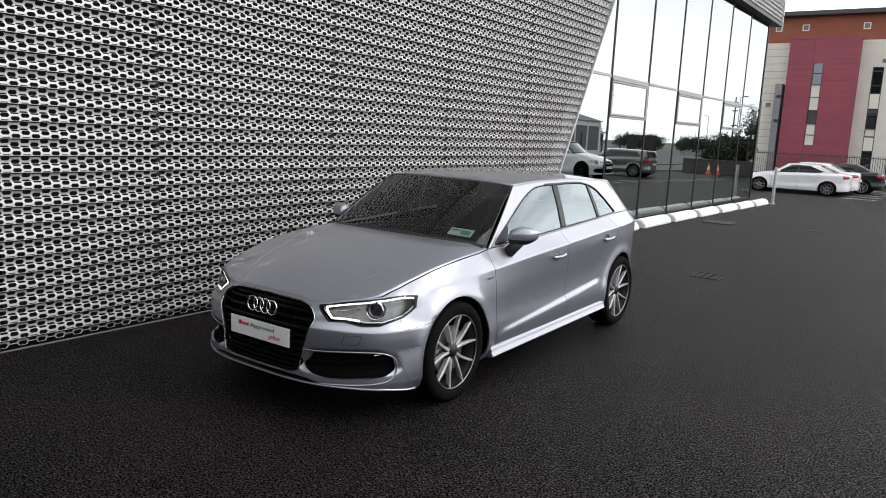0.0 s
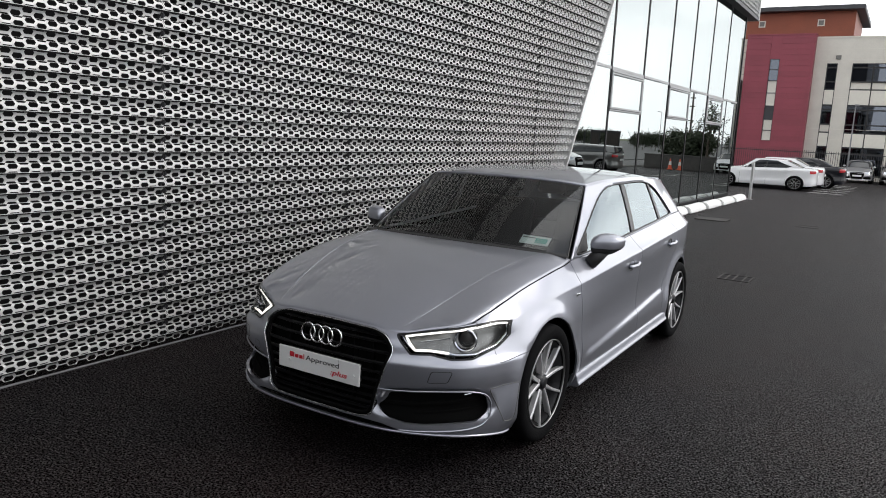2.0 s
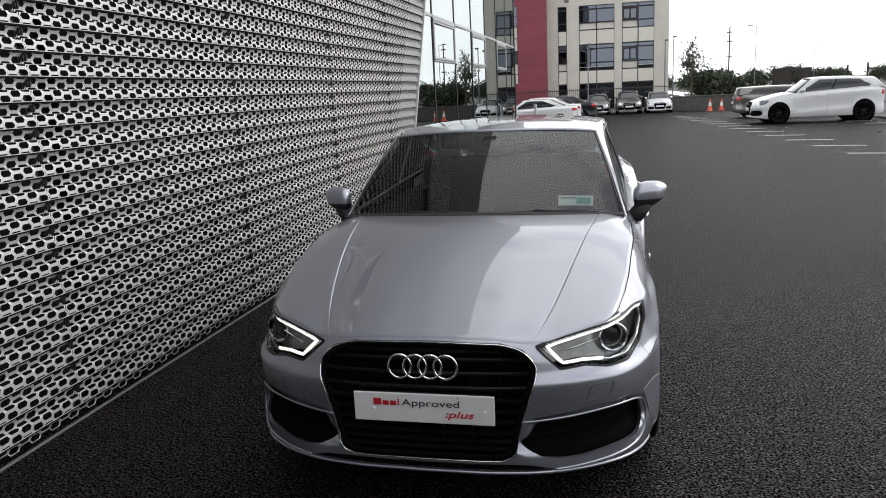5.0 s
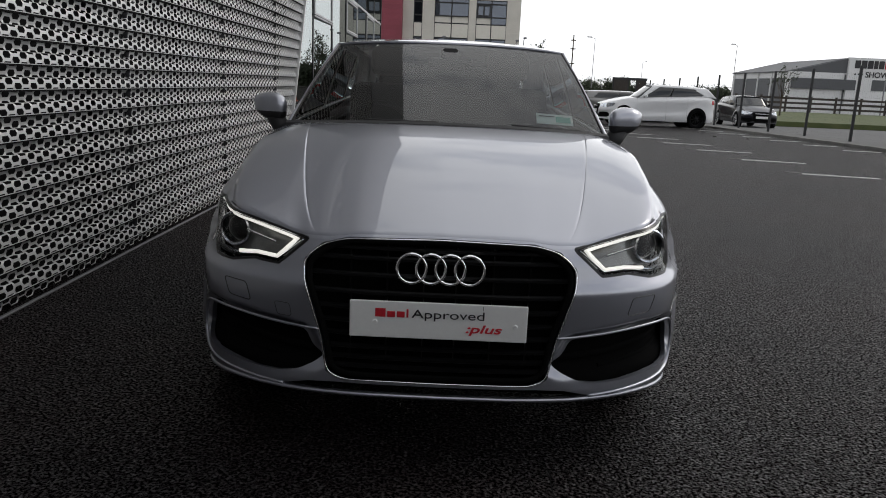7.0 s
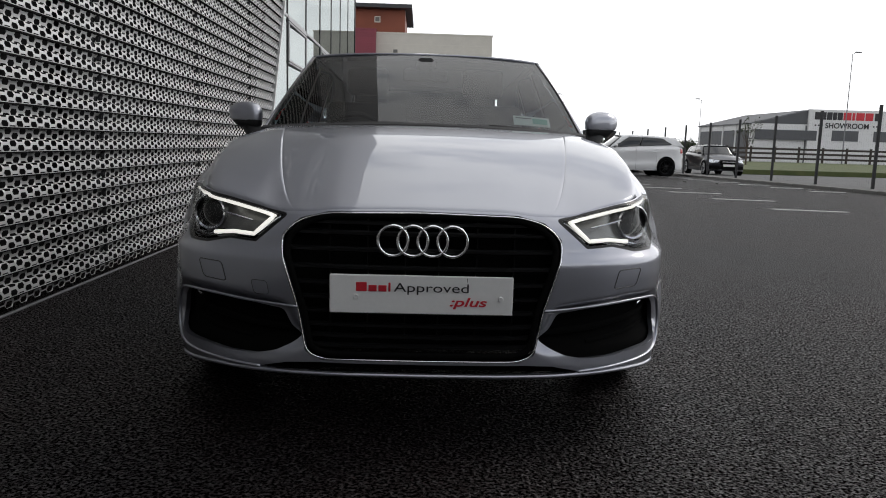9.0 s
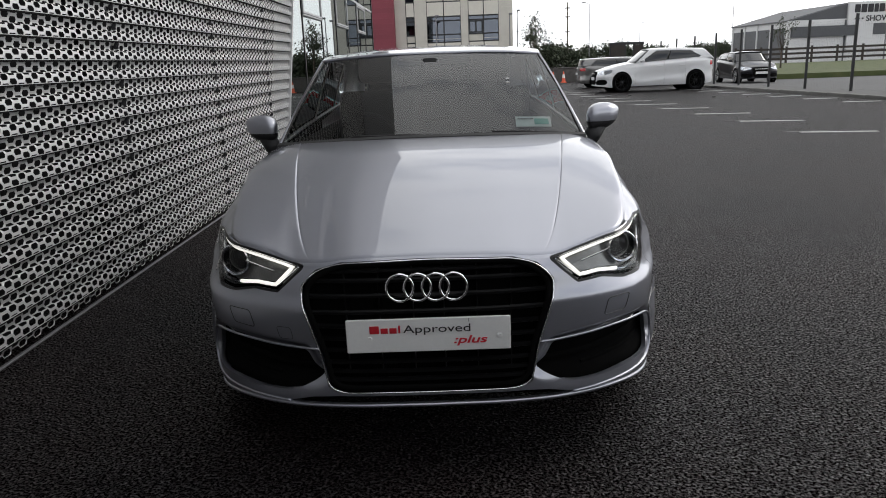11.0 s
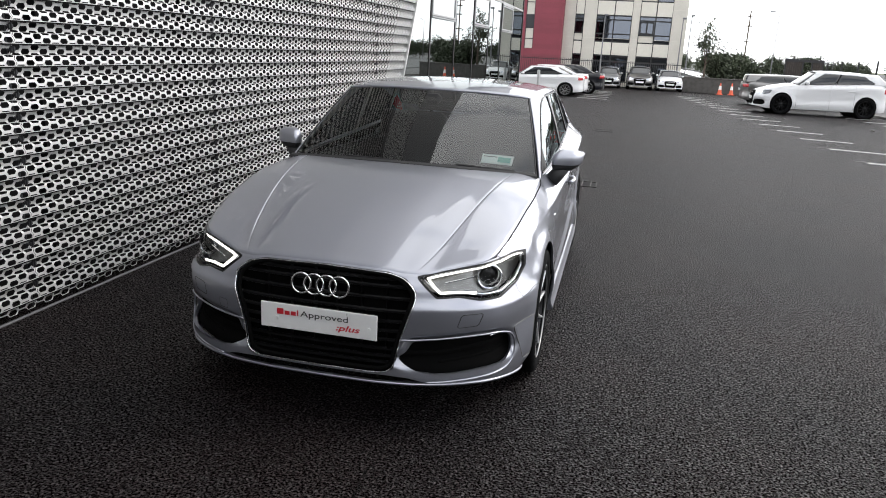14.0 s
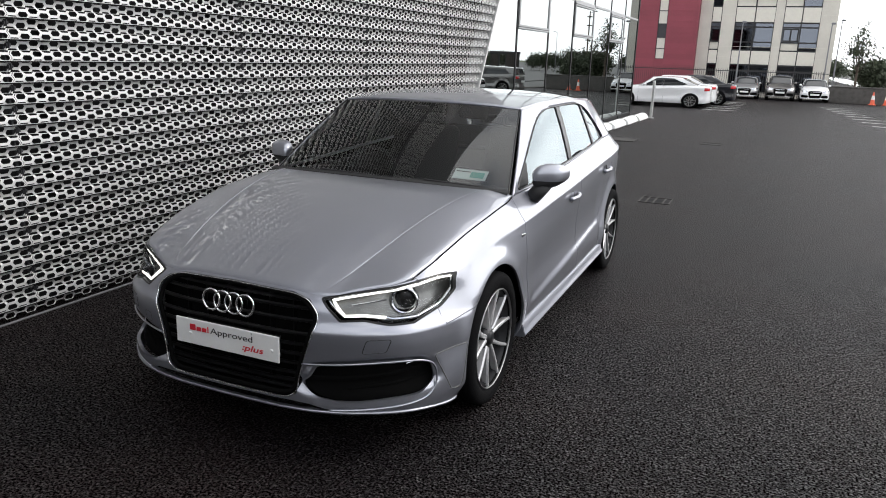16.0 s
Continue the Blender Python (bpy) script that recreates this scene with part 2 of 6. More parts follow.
def rod(a, b, r0, r1=None, seg=12, bm=None):
    bm = bm or bmesh.new()
    a, b = Vector(a), Vector(b)
    m = Matrix.Translation((a + b) / 2) @ (b - a).to_track_quat("Z", "Y").to_matrix().to_4x4()
    bmesh.ops.create_cone(bm, cap_ends=True, segments=seg, radius1=r0, radius2=r0 if r1 is None else r1, depth=(b - a).length, matrix=m)
    return bm


def raw(name, verts, faces, smooth=False):
    me = bpy.data.meshes.new(name)
    me.from_pydata([tuple(map(float, v)) for v in verts], [], [tuple(map(int, f)) for f in faces])
    me.update()
    if smooth:
        me.shade_smooth()
    return me


def prism(points, axis, a, b):
    """A closed prism over a polygon. axis 'x': points are (y, z); 'y': (x, z); 'z': (x, y)."""
    bm = bmesh.new()
    put = {"x": lambda p, q, s: (s, p, q), "y": lambda p, q, s: (p, s, q), "z": lambda p, q, s: (p, q, s)}[axis]
    lo = [bm.verts.new(put(p, q, a)) for p, q in points]
    hi = [bm.verts.new(put(p, q, b)) for p, q in points]
    bm.faces.new(lo)
    bm.faces.new(hi)
    k = len(points)
    for i in range(k):
        bm.faces.new((lo[i], lo[(i + 1) % k], hi[(i + 1) % k], hi[i]))
    bmesh.ops.recalc_face_normals(bm, faces=bm.faces)
    return bm


def lettering(name, text, size, m, material, parent, depth=0.002, shear=0.0, bold=0.0):
    """Raised letters in the built-in font, turned into a mesh."""
    cu = bpy.data.curves.new(name, "FONT")
    cu.body, cu.size, cu.extrude, cu.align_x, cu.shear, cu.offset = text, size, depth, "LEFT", shear, bold
    tmp = bpy.data.objects.new(name, cu)
    me = bpy.data.meshes.new_from_object(tmp)
    bpy.data.objects.remove(tmp)
    me.materials.clear()
    me.transform(m)
    return part(name, me, material, parent)


def ground_z(y):
    """The car park falls gently away beyond the showroom."""
    return -0.5 * min(1.0, max(0.0, (y - 12) / 40)) ** 1.15

# ---- ground ----
def ground():
    ys = [-600, -60, -20] + list(np.linspace(-8, 62, 71)) + [80, 140, 600, 2500]
    xs = [-900, -60, -20, -8, -2, 0, 4, 8, 10.78]
    v = [(x, y, ground_z(y)) for y in ys for x in xs]
    n = len(xs)
    f = [(j * n + i, j * n + i + 1, (j + 1) * n + i + 1, (j + 1) * n + i) for j in range(len(ys) - 1) for i in range(n - 1)]
    ob = part("ground", raw("ground", v, f, True), ASPHALT)
    return tagged(ob, "dark worn asphalt of the car park", "ground", kind="structure")


ground()


def sheet(name, x0, x1, y0, y1, dz, material, label, category, step=2.0):
    """A flat strip laid over the falling ground."""
    ys = np.linspace(y0, y1, max(2, int((y1 - y0) / step) + 1))
    v, f = [], []
    for y in ys:
        z = ground_z(y)
        v += [(x0, y, z + dz), (x1, y, z + dz), (x1, y, z - 0.3), (x0, y, z - 0.3)]
    for j in range(len(ys) - 1):
        a, b = 4 * j, 4 * j + 4
        f += [(a, a + 1, b + 1, b), (a + 1, a + 2, b + 2, b + 1), (a + 3, a, b, b + 3)]
    f += [(0, 3, 2, 1), (len(v) - 4, len(v) - 3, len(v) - 2, len(v) - 1)]
    return tagged(part(name, raw(name, v, f), material), label, category, kind="structure")


sheet("pavement_1", 10.85, 12.4, -40, 70, 0.06, PAVE, "pale grey concrete path behind the kerb", "pavement")
sheet("road_1", 12.4, 120, -40, 36, 0.02, ROAD2, "pale worn road beyond the fence", "road")
sheet("backland", 120, 900, -600, 600, 0.10, GRASS, "distant open grassland", "ground", 60)
sheet("backland_2", 16.0, 120, 52.4, 2500, 0.10, ROAD2, "grey yard before the warehouse", "ground", 60)
sheet("road_2", 12.4, 26.0, 36, 120, 0.03, ROAD2, "pale road running on past the entrance", "road")


def bank(x0, x1, y0, y1, z0, z1, n=12):
    """A grass bank that climbs gently from the road to the timber fence."""
    v, f = [], []
    for i in range(n + 1):
        t = i / n
        y, z = y0 + (y1 - y0) * t, z0 + (z1 - z0) * t * t * (3 - 2 * t)
        v += [(x0 + 6.4 * t, y, z), (x1, y, z), (x1, y, -1.2), (x0 + 6.4 * t, y, -1.2)]
    for i in range(n):
        a, b = 4 * i, 4 * i + 4
        f += [(a, a + 1, b + 1, b), (a + 1, a + 2, b + 2, b + 1), (a + 3, a, b, b + 3)]
    f += [(0, 3, 2, 1), (4 * n, 4 * n + 1, 4 * n + 2, 4 * n + 3)]
    return tagged(part("verge_1", raw("verge_1", v, f, False), GRASS), "mown green grass bank across the road", "verge", kind="structure")


bank(16.4, 120, 36, 52.4, 0.0, 0.22)


# kerb stones along the car park's edge
kerb = thing("kerb_1", "grey concrete kerb along the car park edge", "kerb", kind="structure")
stone = finish(box(10.7, 10.85, 0.004, 0.996, -0.2, 0.085, 0.012), "kerb_stone")
for i in range(-8, 60):
    k = part("kerb_stone", stone, CONC, kerb)
    k.location = (0, i, ground_z(i))


# ---- perforated clad wall ----
PITCH, FOLDS, PANEL, TOP = 0.1177, 3, 2.0, 5.42
HEX, COLUMN, LIP = 1.0, 0.0665, 0.034
CLAD_X = -2.0
# one fold from lip to lip (underside, recessed face, ledge, front face), as steps of a hole's height: how far back, how far down
STEPS, BACK, DROP = (0, 0.8, 2, 2.8, 4), (0, -0.024, -LIP, -0.007, 0), (0, 0.004, 0.060, 0.064, PITCH)


def fold(p):
    """Steps along the folded sheet, downwards from its top lip, to (x, drop)."""
    k = math.floor(p / 4)
    return float(np.interp(p - 4 * k, STEPS, BACK)), k * PITCH + float(np.interp(p - 4 * k, STEPS, DROP))


def sheet_mesh(length, keep=None):
    """A sheet of three folds with hexagonal holes, running along y from 0 to length."""
    v, f = [], []
    cols = max(2, int(round(length / COLUMN)))
    w = length / cols
    for c in range(cols):
        for k in range(4 * FOLDS):
            p0, y0 = k * HEX + (0.65 if c % 2 else 0.15), (c + 0.5) * w
            if keep and not keep(y0, fold(p0)[1]):
                continue
            base = len(v)
            for wide, high in ((1.0, 1.0), (0.77, 0.66)):
                for dy, dp in ((.6, 0), (.4, .5), (-.4, .5), (-.6, 0), (-.4, -.5), (.4, -.5)):
                    x, d = fold(p0 + dp * high * HEX)
                    v.append((x, y0 + dy * wide * w, -d))
            f += [(base + a, base + (a + 1) % 6, base + 6 + (a + 1) % 6, base + 6 + a) for a in range(6)]
    return raw("cladding_sheet", v, f)


wall = thing("wall_1", "showroom wall clad in pale folded perforated metal sheets", "wall", kind="structure")
full = sheet_mesh(PANEL - 0.003)
low_sheet = sheet_mesh(PANEL - 0.003, lambda a, d: FOLDS * PITCH - 0.035 - d > 0.03)


def slant(z):
    """Where the slanted end of the cladding stands at height z."""
    return 7.15 + 0.555 * z


for row in range(16):
    z = -0.035 + (row + 1) * FOLDS * PITCH
    y = 0.67 - 3 * PANEL
    while y < slant(z):
        if row == 0:
            s = part("cladding_sheet", low_sheet, CLAD, wall)
        elif y + PANEL <= slant(z - FOLDS * PITCH):
            s = part("cladding_sheet", full, CLAD, wall)
        else:
            s = part("cladding_sheet", sheet_mesh(PANEL - 0.003, lambda a, d: y + a < slant(z - d)), CLAD, wall)
        s.location = (CLAD_X, y, z)
        y += PANEL
poly = [(-5.4, 0.0), (slant(0) - 0.05, 0.0), (slant(TOP) - 0.05, TOP), (-5.4, TOP)]
part("backing", prism(poly, "x", -2.45, -2.22), CLAD_BACK, wall, "dark membrane behind the perforated sheet")
for i in range(9):
    y = -5.0 + 1.5 * i
    part("rail", box(-2.20, -2.15, y, y + 0.06, 0.02, min(TOP, max(0.3, (y - 7.2) / 0.555)) if y > 7.2 else TOP), CLAD_BACK, wall)
for k in range(7):
    # a dark strip behind each upright joint, with a pair of clips at every fold
    y = 0.67 - 3 * PANEL + k * PANEL
    top = TOP if y < 7 else 0.4
    bm = box(-2.06, -2.05, y - 0.006, y + 0.005, 0.02, top)
    for n in range(1, int(top / PITCH)):
        z = -0.035 + n * PITCH
        for dz, x in ((0.032, CLAD_X - 0.008), (0.085, CLAD_X - 0.006)):
            for dy in (-0.013, 0.008):
                box(x - 0.03, x - 0.004, y + dy, y + dy + 0.005, z + dz - 0.009, z + dz + 0.009, 0, bm)
            box(x - 0.03, x + 0.002, y - 0.003, y + 0.0, z + dz - 0.018, z + dz + 0.018, 0, bm)
    part("joint_strip", bm, DARKTRIM, wall)
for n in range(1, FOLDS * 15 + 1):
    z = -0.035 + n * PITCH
    # dark strip that colours in the shade under each overhanging lip
    part("fold_shade", box(CLAD_X - 0.024, CLAD_X - 0.003, -5.33, slant(z) - 0.03, z - 0.0095, z - 0.0015), CLAD_BACK, wall)
    part("lip_edge", box(CLAD_X - 0.003, CLAD_X + 0.001, -5.33, slant(z) - 0.01, z - 0.0014, z + 0.0014), CLAD, wall)
part("base_rail", box(-2.012, -1.992, -5.4, slant(0), 0.0, 0.010, 0.002), RAIL, wall, "thin grey base rail")
a, b = Vector((-1.985, slant(0.02), 0.02)), Vector((-1.985, slant(TOP), TOP))
bm = prism([(slant(0) + 0.02, 0.0), (slant(0) + 0.06, 0.0), (slant(TOP) + 0.06, TOP), (slant(TOP) + 0.02, TOP)], "x", -2.24, -1.985)
part("edge_trim", bm, CLAD, wall, "pale metal edge trim")

# upper clad band with its soffit
band = thing("wall_2", "upper storey band of grey folded cladding over the glass", "wall", kind="structure")
full2 = sheet_mesh(2.9)
BAND = TOP + 15 * PITCH
for row in range(5):
    z = BAND - 3 * row * PITCH + 0.01
    for k in range(10):
        s = part("cladding_sheet", full2, CLAD, band)
        s.location = (-1.96, -6.9 + 2.9 * k, z)
part("core", box(-9.0, -2.0, -6.9, 22.1, TOP + 0.01, BAND), CLAD_BACK, band)
part("upper_wall", box(-9.0, -1.97, -6.9, 22.1, BAND + 0.004, 12.6), DARKTRIM, band, "plain dark upper wall")
part("soffit", box(-9.0, -1.975, -6.9, 22.1, TOP - 0.1, TOP, 0.004), DARKTRIM, band, "dark metal soffit")
part("end_return", box(-9.0, -1.96, 22.1, 22.16, TOP - 0.1, BAND), CLAD, band)

# ---- glazed front ----
GX, GTOP = -2.2, TOP - 0.1
mull = [8.05, 10.0, 11.87, 13.7, 15.55, 17.4, 19.3, 21.32]
glazed = thing("window_1", "showroom glazing in slim black frames", "glazing", kind="structure")
for y in mull[1:-1]:
    bm = box(GX - 0.08, GX + 0.022, y - 0.034, y + 0.034, 0.0, GTOP, 0.004)
    part("mullion", bm, MULLION, glazed)
ASKEW = radians(-0.75)


def glass(shape, y, parent):
    """A pane set a touch askew in its frame, turned about the upright through y."""
    ob = part("pane", shape, FACADE_GLASS, parent)
    ob.matrix_local = Matrix.Translation((GX, y, 0)) @ Matrix.Rotation(ASKEW, 4, "Z") @ Matrix.Translation((-GX, -y, 0))
    return ob


for i in range(len(mull) - 1):
    y0, y1 = mull[i] + 0.03, mull[i + 1] - 0.03
    mid = (y0 + y1) / 2
    if i == 0:
        glass(prism([(slant(0.1) + 0.07, 0.1), (y1, 0.1), (y1, 2.79), (slant(2.79) + 0.07, 2.79)], "x", GX - 0.02, GX), mid, glazed)
        glass(prism([(slant(2.83) + 0.07, 2.83), (y1, 2.83), (y1, (y1 - 7.22) / 0.555)], "x", GX - 0.02, GX), mid, glazed)
        part("transom", box(GX - 0.06, GX + 0.026, slant(2.8) + 0.06, y1, 2.785, 2.835, 0.004), TRANSOM, glazed)
        continue
    vent = i in (1, 3, 5)
    glass(box(GX - 0.02, GX, y0, y1, 0.1, 2.075 if vent else 2.79), mid, glazed)
    if y0 < slant(GTOP) + 0.07:
        glass(prism([(y0, 2.83), (y1, 2.83), (y1, min(GTOP, (y1 - 7.22) / 0.555)), (y0, min(GTOP, (y0 - 7.22) / 0.555))], "x", GX - 0.02, GX), mid, glazed)
    else:
        glass(box(GX - 0.02, GX, y0, y1, 2.83, GTOP), mid, glazed)
    part("transom", box(GX - 0.06, GX + 0.026, y0, y1, 2.785, 2.835, 0.004), TRANSOM, glazed)
    part("sill_rail", box(GX - 0.06, GX + 0.05, y0, y1, 0.0, 0.1, 0.004), MULLION, glazed)
    if vent:
        sash = thing("vent_sash", "")
        sash.parent = glazed
        for a0, a1, b0, b1 in ((y0, y1, 2.075, 2.15), (y0, y1, 2.70, 2.782), (y0, y0 + 0.06, 2.15, 2.70), (y1 - 0.06, y1, 2.15, 2.70)):
            part("sash_bar", box(GX - 0.05, GX + 0.04, a0, a1, b0, b1, 0.008), TRANSOM, sash)
        for b0, b1 in ((2.105, 2.115), (2.735, 2.745)):
            part("gasket", box(GX, GX + 0.043, y0, y1, b0, b1), MULLION, sash)
        glass(box(GX - 0.01, GX + 0.01, y0 + 0.06, y1 - 0.06, 2.15, 2.70), mid, sash)
# showroom beyond the glass
part("showroom_floor", box(-8.9, -2.32, 7.2, 21.3, 0.0, 0.05), PAVE, glazed)
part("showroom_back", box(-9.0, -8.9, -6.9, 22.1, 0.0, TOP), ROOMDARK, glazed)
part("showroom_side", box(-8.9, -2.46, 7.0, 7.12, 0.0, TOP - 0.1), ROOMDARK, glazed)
for y in (12.5, 17.5):
    part("column", rod((-3.6, y, 0.05), (-3.6, y, GTOP), 0.14, seg=20), WHITE, glazed, smooth=False)
part("plinth", box(GX - 0.1, GX + 0.02, 8.0, 21.4, -0.2, 0.0), CONC, glazed, "low concrete footing")
end_glass = thing("window_2", "end glazing of the showroom in black frames", "glazing", kind="structure")
for k in range(4):
    x1 = -2.26 - 1.65 * k
    part("pane", box(x1 - 1.6, x1, 21.38, 21.4, 0.1, GTOP), FACADE_GLASS, end_glass)
    part("mullion", box(x1 - 1.65, x1 - 1.6, 21.32, 21.44, 0.0, GTOP), MULLION, end_glass)
part("corner_post", box(GX - 0.1, GX + 0.03, 21.34, 21.44, 0, GTOP, 0.004), MULLION, end_glass)


# white guard kerbs before the glass
def guard_kerb():
    prof = [(-0.17, 0.0), (-0.17, 0.06), (-0.12, 0.13), (-0.04, 0.165), (0.04, 0.165), (0.12, 0.13), (0.17, 0.06), (0.17, 0.0)]
    return prism(prof, "y", -0.76, 0.76)


gk = guard_kerb()
bmesh.ops.bevel(gk, geom=gk.edges[:], offset=0.018, segments=2, affect="EDGES")
gk = finish(gk, "guard_kerb")
for i in range(7):
    y = 9.85 + 1.82 * i
    ob = part("guard_kerb", gk, WHITE)
    ob.location = (-1.8, y, ground_z(y))
    tagged(ob, "white painted rounded concrete guard kerb before the glazing", "kerb block", "guard kerbs along the glazing")

bollard = thing("bollard", "slim brushed steel bollard with a slanted top", "bollard")
part("post", rod((-1.6, 21.9, ground_z(21.9)), (-1.6, 21.9, 1.05), 0.045, seg=20), STEEL, bollard, smooth=False)
part("base_plate", rod((-1.6, 21.9, ground_z(21.9)), (-1.6, 21.9, ground_z(21.9) + 0.02), 0.09, seg=20), STEEL, bollard)


# ---- bay lines, drain covers ----
def bay_line(x0, x1, y, skew=0.0, group="bay lines", faded=False):
    z = ground_z(y) + 0.004
    w = 0.05 if faded else 0.1
    v = [(x0, y, z), (x1, y + skew, z), (x1, y + skew + w, z), (x0, y + w, z)]
    v += [(a, b, c - 0.006) for a, b, c in v]
    f = [(0, 1, 2, 3), (4, 7, 6, 5), (0, 4, 5, 1), (1, 5, 6, 2), (2, 6, 7, 3), (3, 7, 4, 0)]
    return tagged(part("bay_line", raw("bay_line", v, f), LINE_OLD if faded else LINE),
                  "faded remnant of an older bay line" if faded else "worn white painted parking bay line", "road marking", group)


for i in range(15):
    y = 9.4 + 2.17 * i
    x = 5.57 - 0.05 * (y - 9.4)
    bay_line(x, x + 1.05, y, -0.25)
    bay_line(x - 0.22, x + 0.45, y + 0.17, -0.12, faded=True)
for i in range(7):
    bay_line(9.6 - 0.08 * i, 10.45 - 0.08 * i, 15.9 + 1.88 * i, -0.1)
for i in range(6):
    y = 30.2 + 2.1 * i
    bay_line(-0.8, 0.5, y)


def drain(x, y, w, d, label):
    """A gully: a dark slot framed in iron with a few worn bright bars."""
    t = thing("drain_cover", label, "drain cover")
    z = ground_z(y)
    part("well", box(x - w / 2, x + w / 2, y - d / 2, y + d / 2, z - 0.05, z + 0.002), TAR, t)
    for y0, y1 in ((y - d / 2 - 0.012, y - d / 2 + 0.004), (y + d / 2 - 0.004, y + d / 2 + 0.012)):
        part("frame", box(x - w / 2, x + w / 2, y0, y1, z - 0.03, z + 0.007, 0.002), IRON, t)
    for k in (0.0, 0.22, 0.46, 0.76, 0.96):
        a = x - w / 2 + w * k
        part("bar", box(a, a + w * 0.04, y - d / 2, y + d / 2, z - 0.02, z + 0.009, 0.002), STONEWALL, t)
    return t


# plain unseen wall added behind the yard; blocks low sky from nose and asphalt
closing = thing("unseen_wall", "plain grey rendered wall, unseen, added to hold back low sky light", "wall", kind="structure")
part("wall", box(-9.0, 40.0, -9.3, -9.0, 0.0, 4.2), CONC, closing)


def crack(points, width, seed):
    """A thin dark crack in the asphalt, wandering along a line."""
    rnd_c = random.Random(seed)
    path = []
    for (x0, y0), (x1, y1) in zip(points, points[1:]):
        n = max(2, int(math.hypot(x1 - x0, y1 - y0) / 0.03))
        path += [(x0 + (x1 - x0) * i / n + rnd_c.gauss(0, .004), y0 + (y1 - y0) * i / n + rnd_c.gauss(0, .004)) for i in range(n)]
    v, f = [], []
    for i, (x, y) in enumerate(path):
        w = width * rnd_c.uniform(.4, 1.2)
        dx, dy = points[-1][0] - points[0][0], points[-1][1] - points[0][1]
        ln = math.hypot(dx, dy)
        nx, ny = -dy / ln * w, dx / ln * w
        v += [(x - nx, y - ny, .003), (x + nx, y + ny, .003)]
    f = [(2 * i, 2 * i + 2, 2 * i + 3, 2 * i + 1) for i in range(len(path) - 1)]
    ob = part("asphalt_joint", raw("asphalt_joint", v, f), TAR)
    return tagged(ob, "dark tar-filled joint in the asphalt", "joint", "asphalt joints")


crack([(0.50, -1.15), (0.42, -0.81), (0.36, -0.56), (0.33, -0.35), (0.36, -0.2), (0.34, 0.1)], .0022, 1)
drain(0.76, 6.75, 0.36, 0.36, "cast iron gully grating set in the asphalt")
drain(0.80, 14.2, 0.4, 0.4, "cast iron gully grating further along")
cover = tagged(part("access_cover", box(-1.28, -0.66, 13.35, 13.95, -0.03, 0.007, 0.002), IRON), "worn square iron access cover flush with asphalt", "access cover")

# ---- three-storey offices ----
BY, BZ = 62.0, -0.8
office = thing("office_building", "three-storey offices in cream stone and red cladding", "building")


def facade_with_holes(x0, x1, z0, z1, holes, y0, y1):
    """A wall slab from y0 to y1 with rectangular openings, as boxes around them."""
    bm = bmesh.new()
    xs = sorted({x0, x1, *[h[0] for h in holes], *[h[1] for h in holes]})
    zs = sorted({z0, z1, *[h[2] for h in holes], *[h[3] for h in holes]})
    for i in range(len(xs) - 1):
        for j in range(len(zs) - 1):
            cx, cz = (xs[i] + xs[i + 1]) / 2, (zs[j] + zs[j + 1]) / 2
            if any(h[0] < cx < h[1] and h[2] < cz < h[3] for h in holes):
                continue
            box(xs[i], xs[i + 1], y0, y1, zs[j], zs[j + 1], 0, bm)
    bmesh.ops.remove_doubles(bm, verts=bm.verts, dist=0.001)
    return bm


def office_window(x0, x1, z0, z1, cols, bands, bright=(), sash=None):
    """A black-framed window; bands are the heights of its rows from the sill up, as shares of the whole."""
    w = thing("window", "")
    w.parent = office
    f = 0.05
    zs = [z0 + (z1 - z0) * sum(bands[:k]) for k in range(len(bands) + 1)]
    xs = [x0 + (x1 - x0) * i / cols for i in range(cols + 1)]
    cells = [(xs[i] + f, xs[i + 1] - f, zs[j] + f, zs[j + 1] - f, (i, j)) for i in range(cols) for j in range(len(bands))]
    part("frame", facade_with_holes(x0, x1, z0, z1, [c[:4] for c in cells], BY - 0.02, BY + 0.2), BLACKFRAME, w)
    for a, b, c, d, at in cells:
        solid = at in bright
        part("pane", box(a, b, BY + 0.08, BY + 0.10, c, d), PANEL_PALE if solid else WIN_GLASS, w, "pale blind panel" if solid else "")
        if at == sash:
            m_ = (a + b) / 2
            part("sash", facade_with_holes(a + 0.02, b - 0.02, c + 0.02, d - 0.02, [(a + 0.12, m_ - 0.06, c + 0.12, d - 0.12), (m_ + 0.06, b - 0.12, c + 0.12, d - 0.12)], BY - 0.01, BY + 0.07), BLACKFRAME, w, "black opening sash")


tall = [(-1.72, 1.13), (1.74, 4.28)]
holes = []
for a, b in tall + [(-3.45, -2.72)]:
    holes += [(a, b, 6.0, 7.95), (a, b, 2.75, 4.82), (a, b, BZ + 0.4, 1.65)]
part("wall", facade_with_holes(-4.35, 5.45, BZ, 9.85, holes, BY, BY + 0.35), CREAM, office, "cream stone front")
part("wall", box(5.1, 5.45, BY + 0.35, BY + 18, BZ, 9.85), CREAM, office)
part("wall", box(-14, -9.2, BY + 0.02, BY + 0.35, BZ, 9.85), CREAM, office)
part("parapet", box(-4.4, 5.5, BY - 0.04, BY + 0.4, 9.85, 9.95), PANEL_PALE, office)
for z in (2.2, 3.0, 5.4, 8.2, 9.0):
    part("groove", box(-4.35, 5.46, BY - 0.006, BY + 0.01, z, z + 0.02), PANEL_PALE, office)
part("roof", box(-14, 5.4, BY + 0.3, BY + 18, 9.3, 9.5), DARKTRIM, office)
